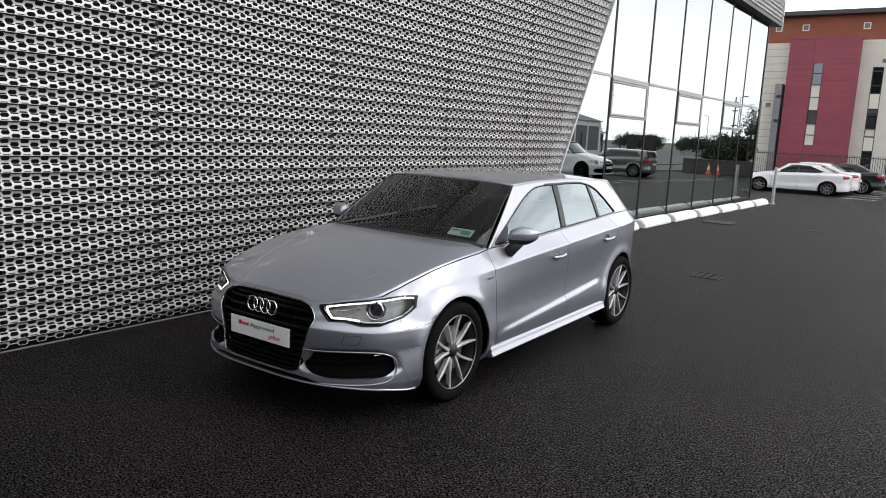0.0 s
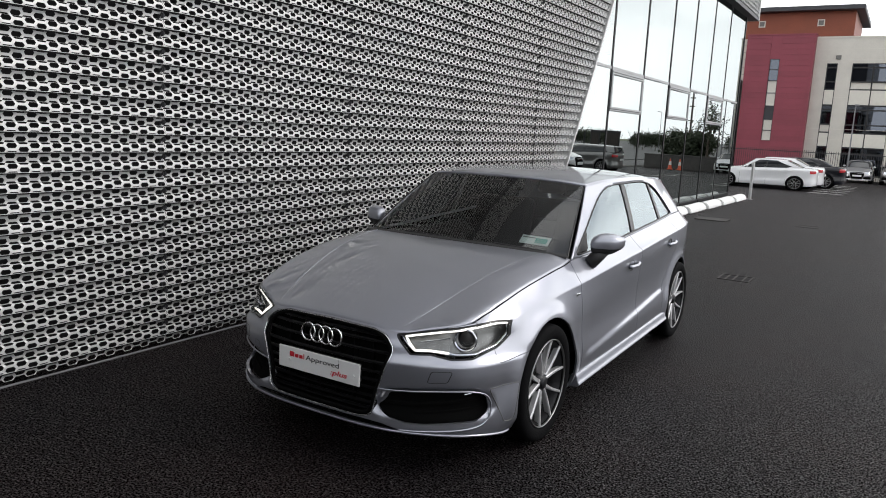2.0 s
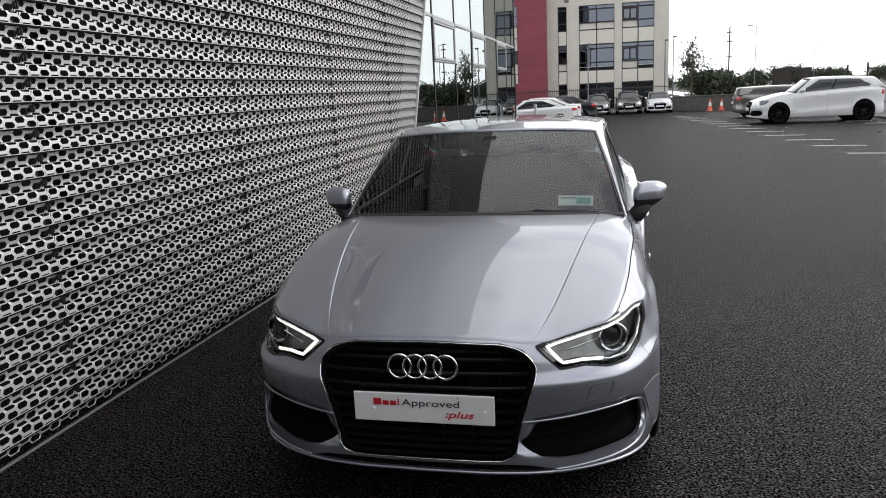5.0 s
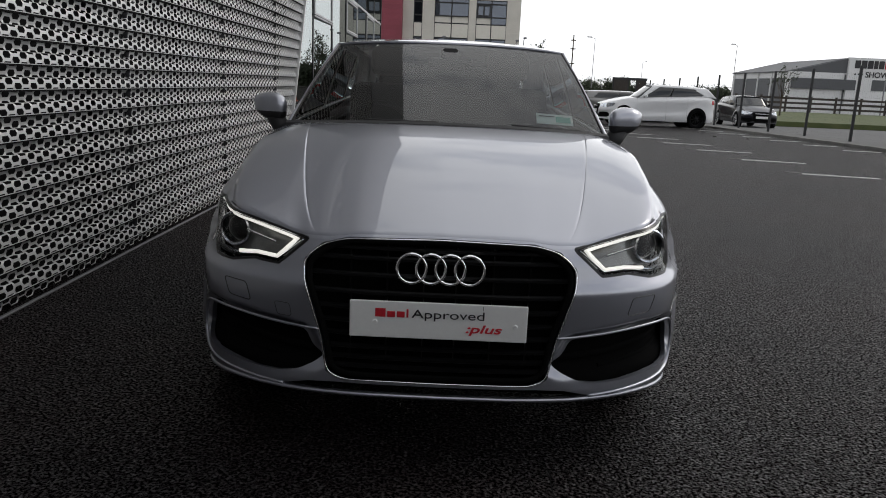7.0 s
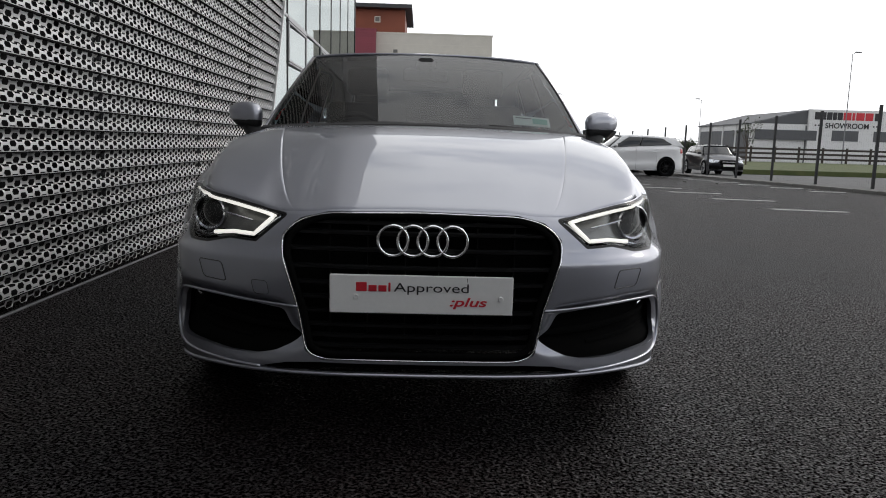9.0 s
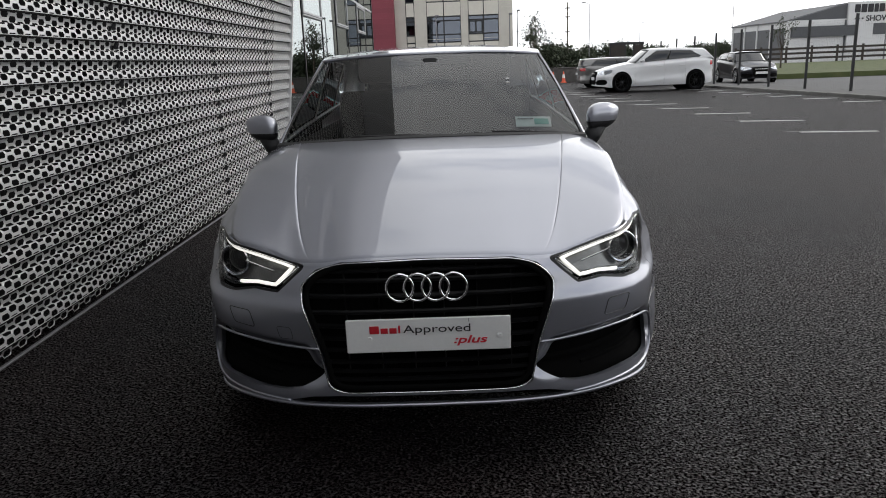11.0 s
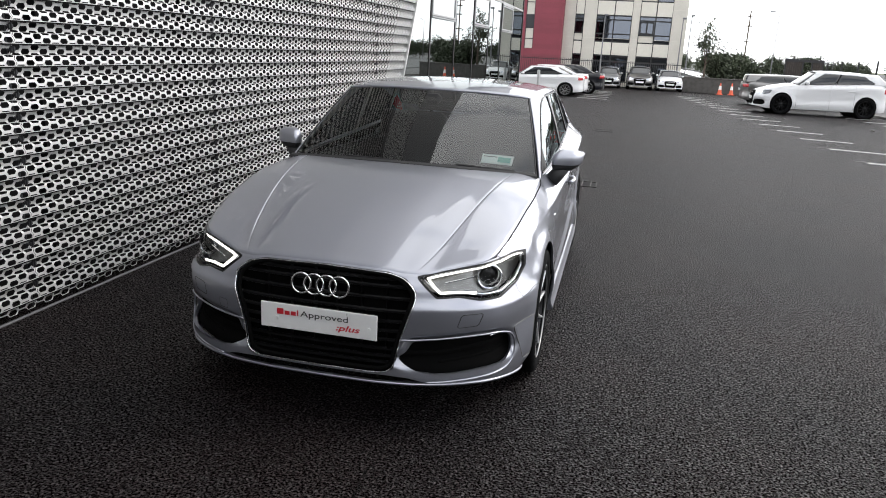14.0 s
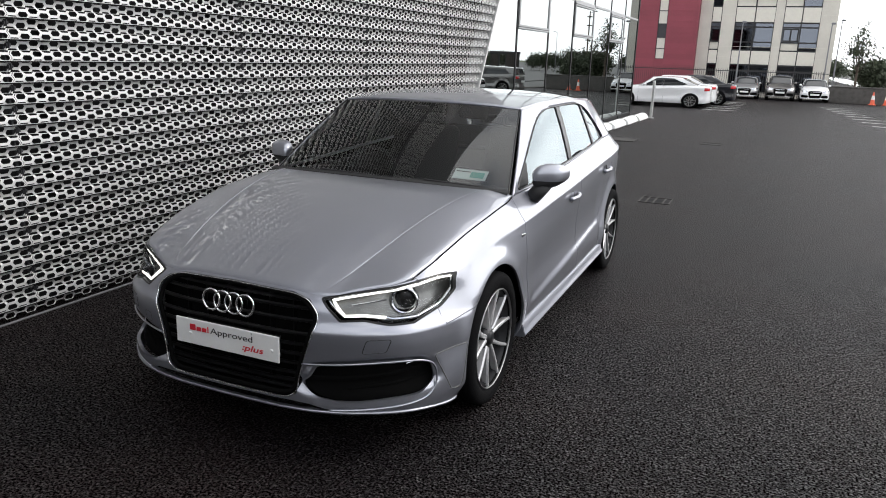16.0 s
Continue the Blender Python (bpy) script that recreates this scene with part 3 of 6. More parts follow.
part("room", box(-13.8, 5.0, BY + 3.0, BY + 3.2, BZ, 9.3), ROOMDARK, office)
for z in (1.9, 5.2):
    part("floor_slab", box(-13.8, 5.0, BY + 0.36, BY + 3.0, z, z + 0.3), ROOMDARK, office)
WIDE, LOW = (0.30, 0.54, 0.16), (0.78, 0.22)
for a, b in tall:
    left = a < 0
    office_window(a, b, 6.0, 7.95, 2, WIDE, ((0, 0), (1, 0)) if left else ((0, 0),), None if left else (0, 1))
    office_window(a, b, 2.75, 4.82, 2, WIDE, () if left else ((0, 0),), None if left else (0, 1))
    office_window(a, b, BZ + 0.4, 1.65, 2, LOW)
    for z0, z1 in ((4.82, 6.0), (1.65, 2.75)):
        part("bay_frame", box(a, b, BY - 0.02, BY + 0.002, z0, z1), BLACKFRAME, office)
        for i in range(2):
            c0 = a + (b - a) * i / 2
            part("spandrel", box(c0 + 0.05, c0 + (b - a) / 2 - 0.03, BY - 0.05, BY - 0.021, z0 + 0.05, z1 - 0.05, 0.008), PANEL_PALE, office)
a, b = -3.45, -2.72
office_window(a, b, 6.0, 7.95, 1, WIDE)
office_window(a, b, 2.75, 4.82, 1, WIDE, ((0, 0),))
office_window(a, b, BZ + 0.4, 1.65, 1, (1.0,))
for z0, z1 in ((4.82, 6.0), (1.65, 2.75)):
    part("bay_frame", box(a, b, BY - 0.02, BY + 0.002, z0, z1), BLACKFRAME, office)
    part("spandrel", box(a + 0.05, b - 0.05, BY - 0.05, BY - 0.021, z0 + 0.05, z1 - 0.05, 0.008), PANEL_PALE, office)
# courses of the stone front, and those of the wing beyond the tower
for z in np.arange(BZ + 0.9, 9.8, 0.58):
    part("course_joint", box(-14, -9.3, BY + 0.012, BY + 0.03, z, z + 0.025), CONC, office)
# service fin beside the tower, with two wall lamps
part("service_fin", box(-9.95, -9.45, BY - 1.1, BY + 0.02, BZ, 6.6, 0.02), RAIL, office, "grey service fin")
for z in (3.6, 5.5):
    part("wall_lamp", box(-9.75, -9.45, BY - 1.3, BY - 1.1, z, z + 0.22, 0.03), BLACKFRAME, office, "black wall lamp")
for x, z in ((-10.75, 4.85), (-11.3, 1.2), (-2.9, 8.25)):
    part("wall_vent", box(x, x + 0.36, BY - 0.06, BY + 0.02, z, z + 0.3, 0.02), CONC, office)
# red stair tower
rx0, rx1, ry = -9.25, -4.35, BY - 0.9
slot = (-7.42, -6.72)
part("tower_wall", facade_with_holes(rx0, rx1, BZ, 10.0, [(slot[0], slot[1], 1.9, 8.2)], ry, ry + 0.3), REDCLAD, office, "deep red cladding")
for side in (rx0, rx1 - 0.3):
    part("tower_wall", box(side, side + 0.3, ry + 0.3, BY + 2.0, BZ, 10.0), REDCLAD, office)
for i in range(26):
    z = BZ + 0.2 + 0.415 * i
    for c0, c1 in ((rx0, slot[0] - 0.03), (slot[1] + 0.03, rx1)):
        part("cladding_board", box(c0, c1, ry - 0.03, ry + 0.002, z + 0.003, min(9.98, z + 0.411), 0.004), REDCLAD, office)
part("tower_cap", box(rx0 - 0.04, rx1 + 0.04, ry - 0.05, ry + 3, 10.0, 10.1), REDCLAD, office)
seq = ["glass", "glass", "pale", "pale", "dark", "pale", "pale"]
zz = [8.2, 7.4, 6.55, 5.6, 4.6, 3.55, 2.7, 1.9]
for i, s in enumerate(seq):
    part("slot_panel", box(slot[0] + 0.04, slot[1] - 0.04, ry + 0.1, ry + 0.14, zz[i + 1] + 0.03, zz[i] - 0.03), {"glass": WIN_GLASS, "pale": PANEL_PALE, "dark": DARKTRIM}[s], office)
part("slot_frame", facade_with_holes(slot[0], slot[1], 1.9, 8.2, [(slot[0] + 0.04, slot[1] - 0.04, zz[i + 1] + 0.03, zz[i] - 0.03) for i in range(7)], ry + 0.04, ry + 0.16), DARKTRIM, office)
# set-back brown top storey
FAR = Matrix.Translation((1.43, -2.57, 1.6)) @ Matrix.Scale(0.876, 4) @ Matrix.Translation((-1.43, 2.57, -1.6))
office.matrix_world = FAR
part("attic_wall", box(-14, -2.0, BY + 1.2, BY + 10, 9.4, 12.0), BROWN, office, "rust-brown set-back top storey")
part("attic_roof", box(-14.6, -1.4, BY + 0.4, BY + 11, 12.0, 12.35, 0.03), DARKTRIM, office, "dark overhanging roof edge")
for x in (-10.9, -8.9, -4.6):
    part("vent_window", facade_with_holes(x, x + 0.5, 10.9, 11.4, [(x + 0.07, x + 0.43, 10.97, 11.33)], BY + 1.12, BY + 1.2), PANEL_PALE, office, "white-edged vent")
    part("vent_louvre", box(x + 0.07, x + 0.43, BY + 1.15, BY + 1.22, 10.97, 11.33), CONC, office)
part("attic_band", box(-14, -7.2, BY + 0.9, BY + 1.25, 9.5, 9.95), RAIL, office, "grey strip under the top storey")

# railings before the offices
rail = thing("railing", "black iron railings before the offices", "railing")
rail.matrix_world = FAR
for z in (0.35, 1.85):
    part("rail", box(-16, 5.2, 58.02, 58.06, z - 0.8 + 0.1, z - 0.8 + 0.15), BLACKPOST, rail)
picket = finish(rod((0, 0, 0), (0, 0, 2.12), 0.017, seg=5), "picket")
for i in range(140):
    p = part("picket", picket, BLACKPOST, rail)
    p.location = (-16 + 0.15 * i, 58.04, -0.8)

low = thing("garden_wall", "low grey rubble stone wall", "wall")
low.matrix_world = FAR
part("wall", box(5.3, 11.5, 58, 58.35, -0.8, 0.30, 0.03), STONEWALL, low)
part("coping", box(5.25, 11.55, 57.95, 58.4, 0.30, 0.38, 0.02), STONEWALL, low)


# ---- lamp posts ----
def lamp_post(x, y, h, arm=1.2, turn=0.0, label="tall grey galvanised street lamp with one arm"):
    t = thing("street_lamp", label, "street lamp", "street lamps", m=pose(x, y, ground_z(y), 0, 0, turn))
    part("pole", rod((0, 0, 0), (0, 0, h), 0.055, 0.032, 10), RAIL, t)
    part("arm", rod((0, 0, h - 0.05), (arm, 0, h + 0.12), 0.03, 0.025, 8), RAIL, t)
    wide = 0.42 if h > 7 else 0.16
    part("lantern", box(arm - 0.1, arm + wide, -0.11, 0.11, h + 0.06, h + 0.18, 0.03), RAIL, t)
    return t


lamp_post(35.6, 60, 9.75, 0.3, 0)
lamp_post(16.3, 85, 7.4, 0.5, 180)
lamp_post(32.5, 85, 7.3, 0.3, 180)
lamp_post(30.8, 120, 6.4, 0.5)
lamp_post(5.1, 52.0, 4.9, 0.05)
lamp_post(4.56, 52.0, 4.7, 0.05)
lamp_post(-8.4, 49, 5.0, 0.25, 180)
lamp_post(-0.6, 50, 4.6, 0.05)
pole = thing("utility_pole", "dark slim utility pole with short cross arms", "pole")
part("pole", rod((10.2, 62, ground_z(62)), (10.2, 62, 5.6), 0.07, 0.05, 10), BARK, pole)
for z in (5.1, 4.4, 3.2):
    part("cross_arm", box(9.98, 10.42, 61.96, 62.04, z, z + 0.09), BARK, pole)


# ---- mesh fence along the path ----
def mesh_panel(w, h):
    v, f = [], []

    def wire(a, b, r):
        d = (Vector(b) - Vector(a)).normalized()
        s = d.orthogonal().normalized() * r
        q = d.cross(s)
        k = len(v)
        for p in (a, b):
            for off in (s, q * 0.87 - s * 0.5, -q * 0.87 - s * 0.5):
                v.append(Vector(p) + off)
        f.extend([(k, k + 1, k + 4, k + 3), (k + 1, k + 2, k + 5, k + 4), (k + 2, k, k + 3, k + 5)])
    for i in range(int(w / 0.1) + 1):
        wire((0, 0.1 * i, 0.05), (0, 0.1 * i, h), 0.0007)
    for j in range(int(h / 0.2) + 1):
        wire((0, 0, 0.05 + 0.2 * j), (0, w, 0.05 + 0.2 * j), 0.0008)
    return raw("mesh_panel", v, f)


SPAN = 2.85
panel_me = mesh_panel(SPAN, 2.0)
post_me = finish(box(-0.035, 0.035, -0.035, 0.035, 0.0, 2.2, 0.006), "fence_post")
fence = thing("fence_1", "black steel mesh fence on square posts", "fence")
for i in range(-8, 10):
    y = 17.05 + SPAN * i
    o = part("post", post_me, BLACKPOST, fence)
    o.location = (11.85, y, ground_z(y) + 0.04)
    o = part("mesh_panel", panel_me, WIRE, fence)
    o.location = (11.85, y, ground_z(y) + 0.04)

# dark screened enclosure beside the entrance
store = thing("bin_store", "dark timber screened bin store with an open front", "bin store", m=pose(0, 44, ground_z(44)))
for x0, x1 in ((10.0, 10.85), (11.42, 11.9)):
    n = int((x1 - x0) / 0.12)
    for i in range(n):
        part("board", box(x0 + 0.12 * i, x0 + 0.12 * i + 0.112, 0, 0.03, 0.05, 2.2), TIMBER, store)
for x in (9.98, 10.87, 11.38, 11.92):
    part("post", box(x - 0.045, x + 0.045, 0.03, 0.12, 0, 2.32), BLACKPOST, store)
part("header", box(9.9, 12.0, -0.02, 0.14, 2.2, 2.36), BLACKPOST, store)

# timber rail fence across the road
tf = thing("fence_2", "low dark timber post and rail fence", "fence")
for i in range(40):
    x = 20.5 + 1.8 * i
    part("post", box(x, x + 0.12, 52, 52.12, 0.1, 1.36), TIMBER, tf)
for z in (0.55, 0.90, 1.23):
    part("rail", box(20.5, 92, 51.96, 52.0, z - 0.12, z + 0.03), TIMBER, tf)


# ---- warehouse ----
ware = thing("warehouse", "low white and grey clad warehouse showroom with a sign", "building")
WY, WZ = 64.0, -0.8


def ribbed(x0, x1, y, z0, z1, material, name, step=0.3):
    n = int((z1 - z0) / step)
    for i in range(n):
        a = z0 + (z1 - z0) * i / n
        part(name, box(x0, x1, y - 0.03, y, a, a + (z1 - z0) / n * 0.85), material, ware)


part("wall", box(29.5, 62, WY, WY + 0.3, WZ, 3.5), CORR_WHITE, ware)
ribbed(29.5, 34.4, WY, WZ, 2.0, CORR_WHITE, "wall_sheeting")
part("downpipe", rod((34.3, WY - 0.09, WZ), (34.3, WY - 0.09, 3.4), 0.06, seg=8), CORR_GREY, ware)
ribbed(29.5, 34.4, WY, 2.98, 3.45, CORR_WHITE, "wall_sheeting")
part("window_band", box(29.7, 35.2, WY - 0.29, WY - 0.005, 2.08, 2.95), CORR_GREY, ware)
part("gable", prism([(29.5, 3.5), (34.4, 4.75), (34.4, 3.5)], "y", WY - 0.01, WY + 0.3), CORR_GREY, ware, "dark sloping roof edge")
sign_wall = part("sign_panel", box(34.4, 50, WY - 0.25, WY + 0.2, 0.9, 4.85, 0.02), CORR_WHITE, ware, "white sign panel")
for x in (36.6, 40.4):
    part("window", box(x, x + 2.4, WY - 0.29, WY - 0.24, 2.1, 3.02), CORR_GREY, ware)
# brand word as plain bars, the readable word below it as letters
for a, b, m_ in ((34.9, 35.38, INK), (35.45, 35.93, INK), (36.0, 36.48, INK), (36.55, 36.9, INK), (36.97, 37.42, INK), (37.5, 38.2, RED), (38.3, 38.55, RED), (38.65, 39.4, RED), (39.5, 40.2, RED), (40.35, 41.0, INK)):
    part("word_bar", box(a, b, WY - 0.28, WY - 0.245, 3.95, 4.62, 0.03), m_, sign_wall)
lettering("letters", "SHOWROOM", 0.66, pose(35.9, WY - 0.27, 3.22, 90, 0, 0), INK, sign_wall, 0.01, bold=0.012)
for x in (34.95, 35.25, 35.55, 40.25, 40.55, 40.85):
    part("dot", box(x, x + 0.14, WY - 0.28, WY - 0.245, 3.38, 3.52, 0.03), INK, sign_wall)
# long side wing
part("wing_wall", box(29.5, 29.8, WY + 0.3, WY + 13, WZ, 3.5), CORR_WHITE, ware)
for i in range(4):
    y = WY + 1.2 + 3.0 * i
    part("wing_window", box(29.44, 29.52, y - 0.5, y + 2.1, 0.2, 2.9), CORR_GREY, ware)
    part("pilaster", box(29.40, 29.52, y + 2.2, y + 2.4, WZ, 3.5), CORR_WHITE, ware)
part("roof", prism([(29.3, 3.5), (34.4, 4.8), (62, 4.8), (62, 3.6), (29.3, 3.42)], "y", WY + 0.31, WY + 13), CORR_GREY, ware)


# ---- trees ----
def tree_mesh(seed, h, spread, clumps, leaf, airy):
    rnd = random.Random(seed)
    tb = bmesh.new()
    rod((0, 0, 0), (0.05, 0, h * 0.45), 0.035 * h * 0.55, 0.02 * h * 0.5, 8, tb)
    tips = []
    for i in range(9):
        a, z = rnd.uniform(0, 6.28), h * rnd.uniform(0.3, 0.5)
        tip = Vector((math.cos(a) * spread * rnd.uniform(0.4, 0.9), math.sin(a) * spread * rnd.uniform(0.4, 0.9), h * rnd.uniform(0.6, 1.0)))
        rod((0.03, 0, z), tip, 0.012 * h * 0.5, 0.004 * h * 0.5, 6, tb)
        tips.append(tip)
    v, f = [], []
    for c in range(clumps):
        t = rnd.choice(tips)
        cen = Vector((t.x, t.y, t.z)) * rnd.uniform(0.75, 1.05) + Vector((rnd.gauss(0, 1), rnd.gauss(0, 1), rnd.gauss(0, 0.8))) * spread * airy
        cen.z = max(h * 0.12, cen.z)
        for k in range(7):
            p = cen + Vector((rnd.gauss(0, 1), rnd.gauss(0, 1), rnd.gauss(0, 1))) * leaf * 1.5
            d = Vector((rnd.gauss(0, 1), rnd.gauss(0, 1), rnd.gauss(0, 1))).normalized()
            s = d.orthogonal().normalized()
            q = d.cross(s)
            L = leaf * rnd.uniform(0.6, 1.3)
            i0 = len(v)
            v += [p - s * L, p + q * L * 0.5, p + s * L, p - q * L * 0.5]
            f.append((i0, i0 + 1, i0 + 2, i0 + 3))
    return finish(tb, "trunk", True), raw("crown", v, f)


def tree(seed, x, y, h, spread, label, clumps=500, leaf=0.16, airy=0.28, meshes=None, group=""):
    t = thing("tree", label, "tree", group, m=pose(x, y, ground_z(y), 0, 0, seed * 77))
    a, b = meshes or tree_mesh(seed, h, spread, clumps, leaf, airy)
    part("trunk", a, BARK, t)
    part("crown", b, LEAF, t)
    return t


tree(1, 6.5, 53.6, 5.2, 1.05, "young tree with a dark open crown beside the offices", 210, 0.085, 0.20)
tree(2, 8.0, 55.4, 2.3, 1.2, "rounded dark green shrub-like tree", 500, 0.13, 0.3)
tree(5, 9.7, 57.6, 1.9, 1.2, "dense dark green bushy tree", 500, 0.13, 0.3)
tree(3, 20.3, 44, 3.6, 0.8, "slim young tree with thin leaves across the road", 40, 0.07, 0.3)
kinds = [tree_mesh(20 + k, 5.5, 3.0, 420, 0.28, 0.33) for k in range(4)]
rnd = random.Random(4)
for i in range(34):
    x = 4 + i * 2.1 + rnd.uniform(-1, 1)
    y = 118 + rnd.uniform(-8, 16)
    t = tree(30 + i, x, y, 5.5, 3.0, "dark green tree in a distant tree line", meshes=kinds[i % 4], group="tree line")
    t.scale = [rnd.uniform(0.42, 0.56)] * 3
# trees and low buildings opposite the glazing, which mirror in it
for i in range(16):
    y = -6 + i * 5.2 + rnd.uniform(-1, 1)
    t = tree(80 + i, 105 + rnd.uniform(-6, 6), y * 1.6, 5.5, 3.0, "dark green tree across the road", meshes=kinds[i % 4], group="roadside trees")
    t.scale = [rnd.uniform(0.4, 0.6)] * 3


# loose pale stones
for x, y, r in ((8.1, 20.55, 0.05), (8.85, 19.9, 0.035), (6.35, 23.8, 0.05), (10.2, 20.9, 0.035)):
    bm = bmesh.new()
    bmesh.ops.create_icosphere(bm, subdivisions=1, radius=r, matrix=Matrix.Translation((x, y, ground_z(y) + r * 0.35)) @ Matrix.Diagonal((1.5, 1.0, 0.5, 1)))
    tagged(part("stone", bm, CONC), "small pale loose stone on the asphalt", "stone", "loose stones")


# ---- traffic cones ----
def cone(x, y):
    t = thing("traffic_cone", "orange traffic cone with a white reflective sleeve", "traffic cone", "traffic cones", m=pose(x, y, ground_z(y)))
    part("base", box(-0.2, 0.2, -0.2, 0.2, 0, 0.04, 0.015), CONE_ORANGE, t)
    part("body", rod((0, 0, 0.04), (0, 0, 0.75), 0.14, 0.03, 20), CONE_ORANGE, t, smooth=False)
    part("sleeve", rod((0, 0, 0.32), (0, 0, 0.56), 0.098, 0.065, 20), WHITE, t, "white reflective sleeve")


cone(7.2, 49.0)
cone(7.95, 49.3)

# ---- car paint and trims ----
def paint(name, color, metal=0.0, rough=0.35, flake=0.0, spec=0.5):
    m = bpy.data.materials.new(name)
    m.use_nodes = True
    n, l = m.node_tree.nodes, m.node_tree.links
    p = n["Principled BSDF"]
    p.inputs["Base Color"].default_value = (*color, 1)
    p.inputs["Metallic"].default_value = metal
    p.inputs["Roughness"].default_value = rough
    p.inputs["Coat Weight"].default_value = 1.0
    p.inputs["Coat Roughness"].default_value = 0.008
    p.inputs["Specular IOR Level"].default_value = spec
    p.inputs["Coat IOR"].default_value = 1.88 if metal else 1.36
    tc, dirt, ramp, mix = n.new("ShaderNodeTexCoord"), n.new("ShaderNodeTexNoise"), n.new("ShaderNodeMapRange"), n.new("ShaderNodeMath")
    dirt.inputs["Scale"].default_value, dirt.inputs["Detail"].default_value = 2.5, 3
    ramp.inputs["From Min"].default_value, ramp.inputs["From Max"].default_value = 0.35, 0.75
    ramp.inputs["To Min"].default_value, ramp.inputs["To Max"].default_value = 0.0, 0.025
    l.new(tc.outputs["Object"], dirt.inputs["Vector"])
    l.new(dirt.outputs["Fac"], ramp.inputs["Value"])
    mix.operation = "ADD"
    mix.inputs[1].default_value = rough
    l.new(ramp.outputs["Result"], mix.inputs[0])
    l.new(mix.outputs[0], p.inputs["Roughness"])
    if flake:
        fl, fr, mul = n.new("ShaderNodeTexNoise"), n.new("ShaderNodeMapRange"), n.new("ShaderNodeMixRGB")
        fl.inputs["Scale"].default_value = 2600
        fr.inputs["To Min"].default_value, fr.inputs["To Max"].default_value = 1 - flake, 1 + flake
        mul.blend_type, mul.inputs["Fac"].default_value = "MULTIPLY", 1
        mul.inputs["Color1"].default_value = (*color, 1)
        l.new(tc.outputs["Object"], fl.inputs["Vector"])
        l.new(fl.outputs["Fac"], fr.inputs["Value"])
        l.new(fr.outputs["Result"], mul.inputs["Color2"])
        l.new(mul.outputs["Color"], p.inputs["Base Color"])
    return m


SILVER = paint("silver_paint", (0.348, 0.358, 0.408), 0.88, 0.40, 0.06)
WHITE_CAR = paint("white_car_paint", (0.74, 0.74, 0.75), 0.0, 0.4)
BLACK_CAR = paint("black_car_paint", (0.006, 0.0065, 0.010), 0.0, 0.3, spec=0.15)
GREY_CAR = paint("grey_car_paint", (0.16, 0.155, 0.15), 0.7, 0.35)
PALE_CAR = paint("pale_silver_paint", (0.42, 0.42, 0.43), 0.7, 0.35)
CAR_GLASS = glass_material("car_glass", (0.88, 0.93, 0.91), clear=0.78, gloss_ior=1.72)
SIDE_GLASS = glass_material("tinted_side_glass", (0.88, 0.95, 0.92), clear=0.82, gloss_ior=3.6, sheen=(0.88, 0.97, 1.0))
FAR_GLASS = paint("far_car_glass", (0.012, 0.014, 0.016), 0.0, 0.08)
LENS = glass_material("lamp_lens", (0.97, 0.98, 1.0), clear=1.0, gloss_ior=1.22)
GLOSSBLACK = mat("gloss_black", (0.005, 0.005, 0.0055), 0.28, vary=0.1, scale=20, spec=0.35)
MATTBLACK = mat("matt_black_plastic", (0.012, 0.012, 0.013), 0.6, vary=0.2, scale=30, bump=0.1, bump_scale=400)
# near-black for the grille surround, and for openings whose shade is coloured in
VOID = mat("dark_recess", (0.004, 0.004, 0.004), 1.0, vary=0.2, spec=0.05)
CHROME = mat("chrome", (0.85, 0.86, 0.87), 0.08, 1.0, vary=0.02)
LAMPCHROME = mat("lamp_reflector", (0.62, 0.64, 0.67), 0.2, 1.0, vary=0.1, scale=30)
LAMPGREY = mat("lamp_inner_grey", (0.20, 0.20, 0.19), 0.28, 0.6, vary=0.3, scale=25)
DRL = glow("running_light", (1.0, 0.97, 0.89), 1.25)
RUBBER = mat("tyre_rubber", (0.005, 0.005, 0.0055), 0.8, spec=0.06, vary=0.2, scale=12, bump=0.2, bump_scale=120)
ALLOY = mat("machined_alloy", (0.66, 0.66, 0.67), 0.32, 0.6, vary=0.06, scale=25)
ALLOY_DARK = mat("dark_alloy", (0.022, 0.022, 0.024), 0.4, 0.5, vary=0.1)
DISC = mat("brake_disc", (0.25, 0.25, 0.25), 0.4, 1.0)
TRIM_IN = mat("dark_cabin", (0.009, 0.009, 0.010), 0.8, vary=0.2)
PLATE = mat("plate_white", (0.78, 0.78, 0.77), 0.35, vary=0.03, scale=8)
STICKER = mat("windscreen_disc", (0.82, 0.90, 0.88), 0.5, vary=0.05)
STICK_GREEN = mat("disc_green", (0.16, 0.50, 0.42), 0.5, vary=0.15, scale=30)
TAIL = paint("tail_lamp_red", (0.45, 0.01, 0.015), 0.0, 0.15)


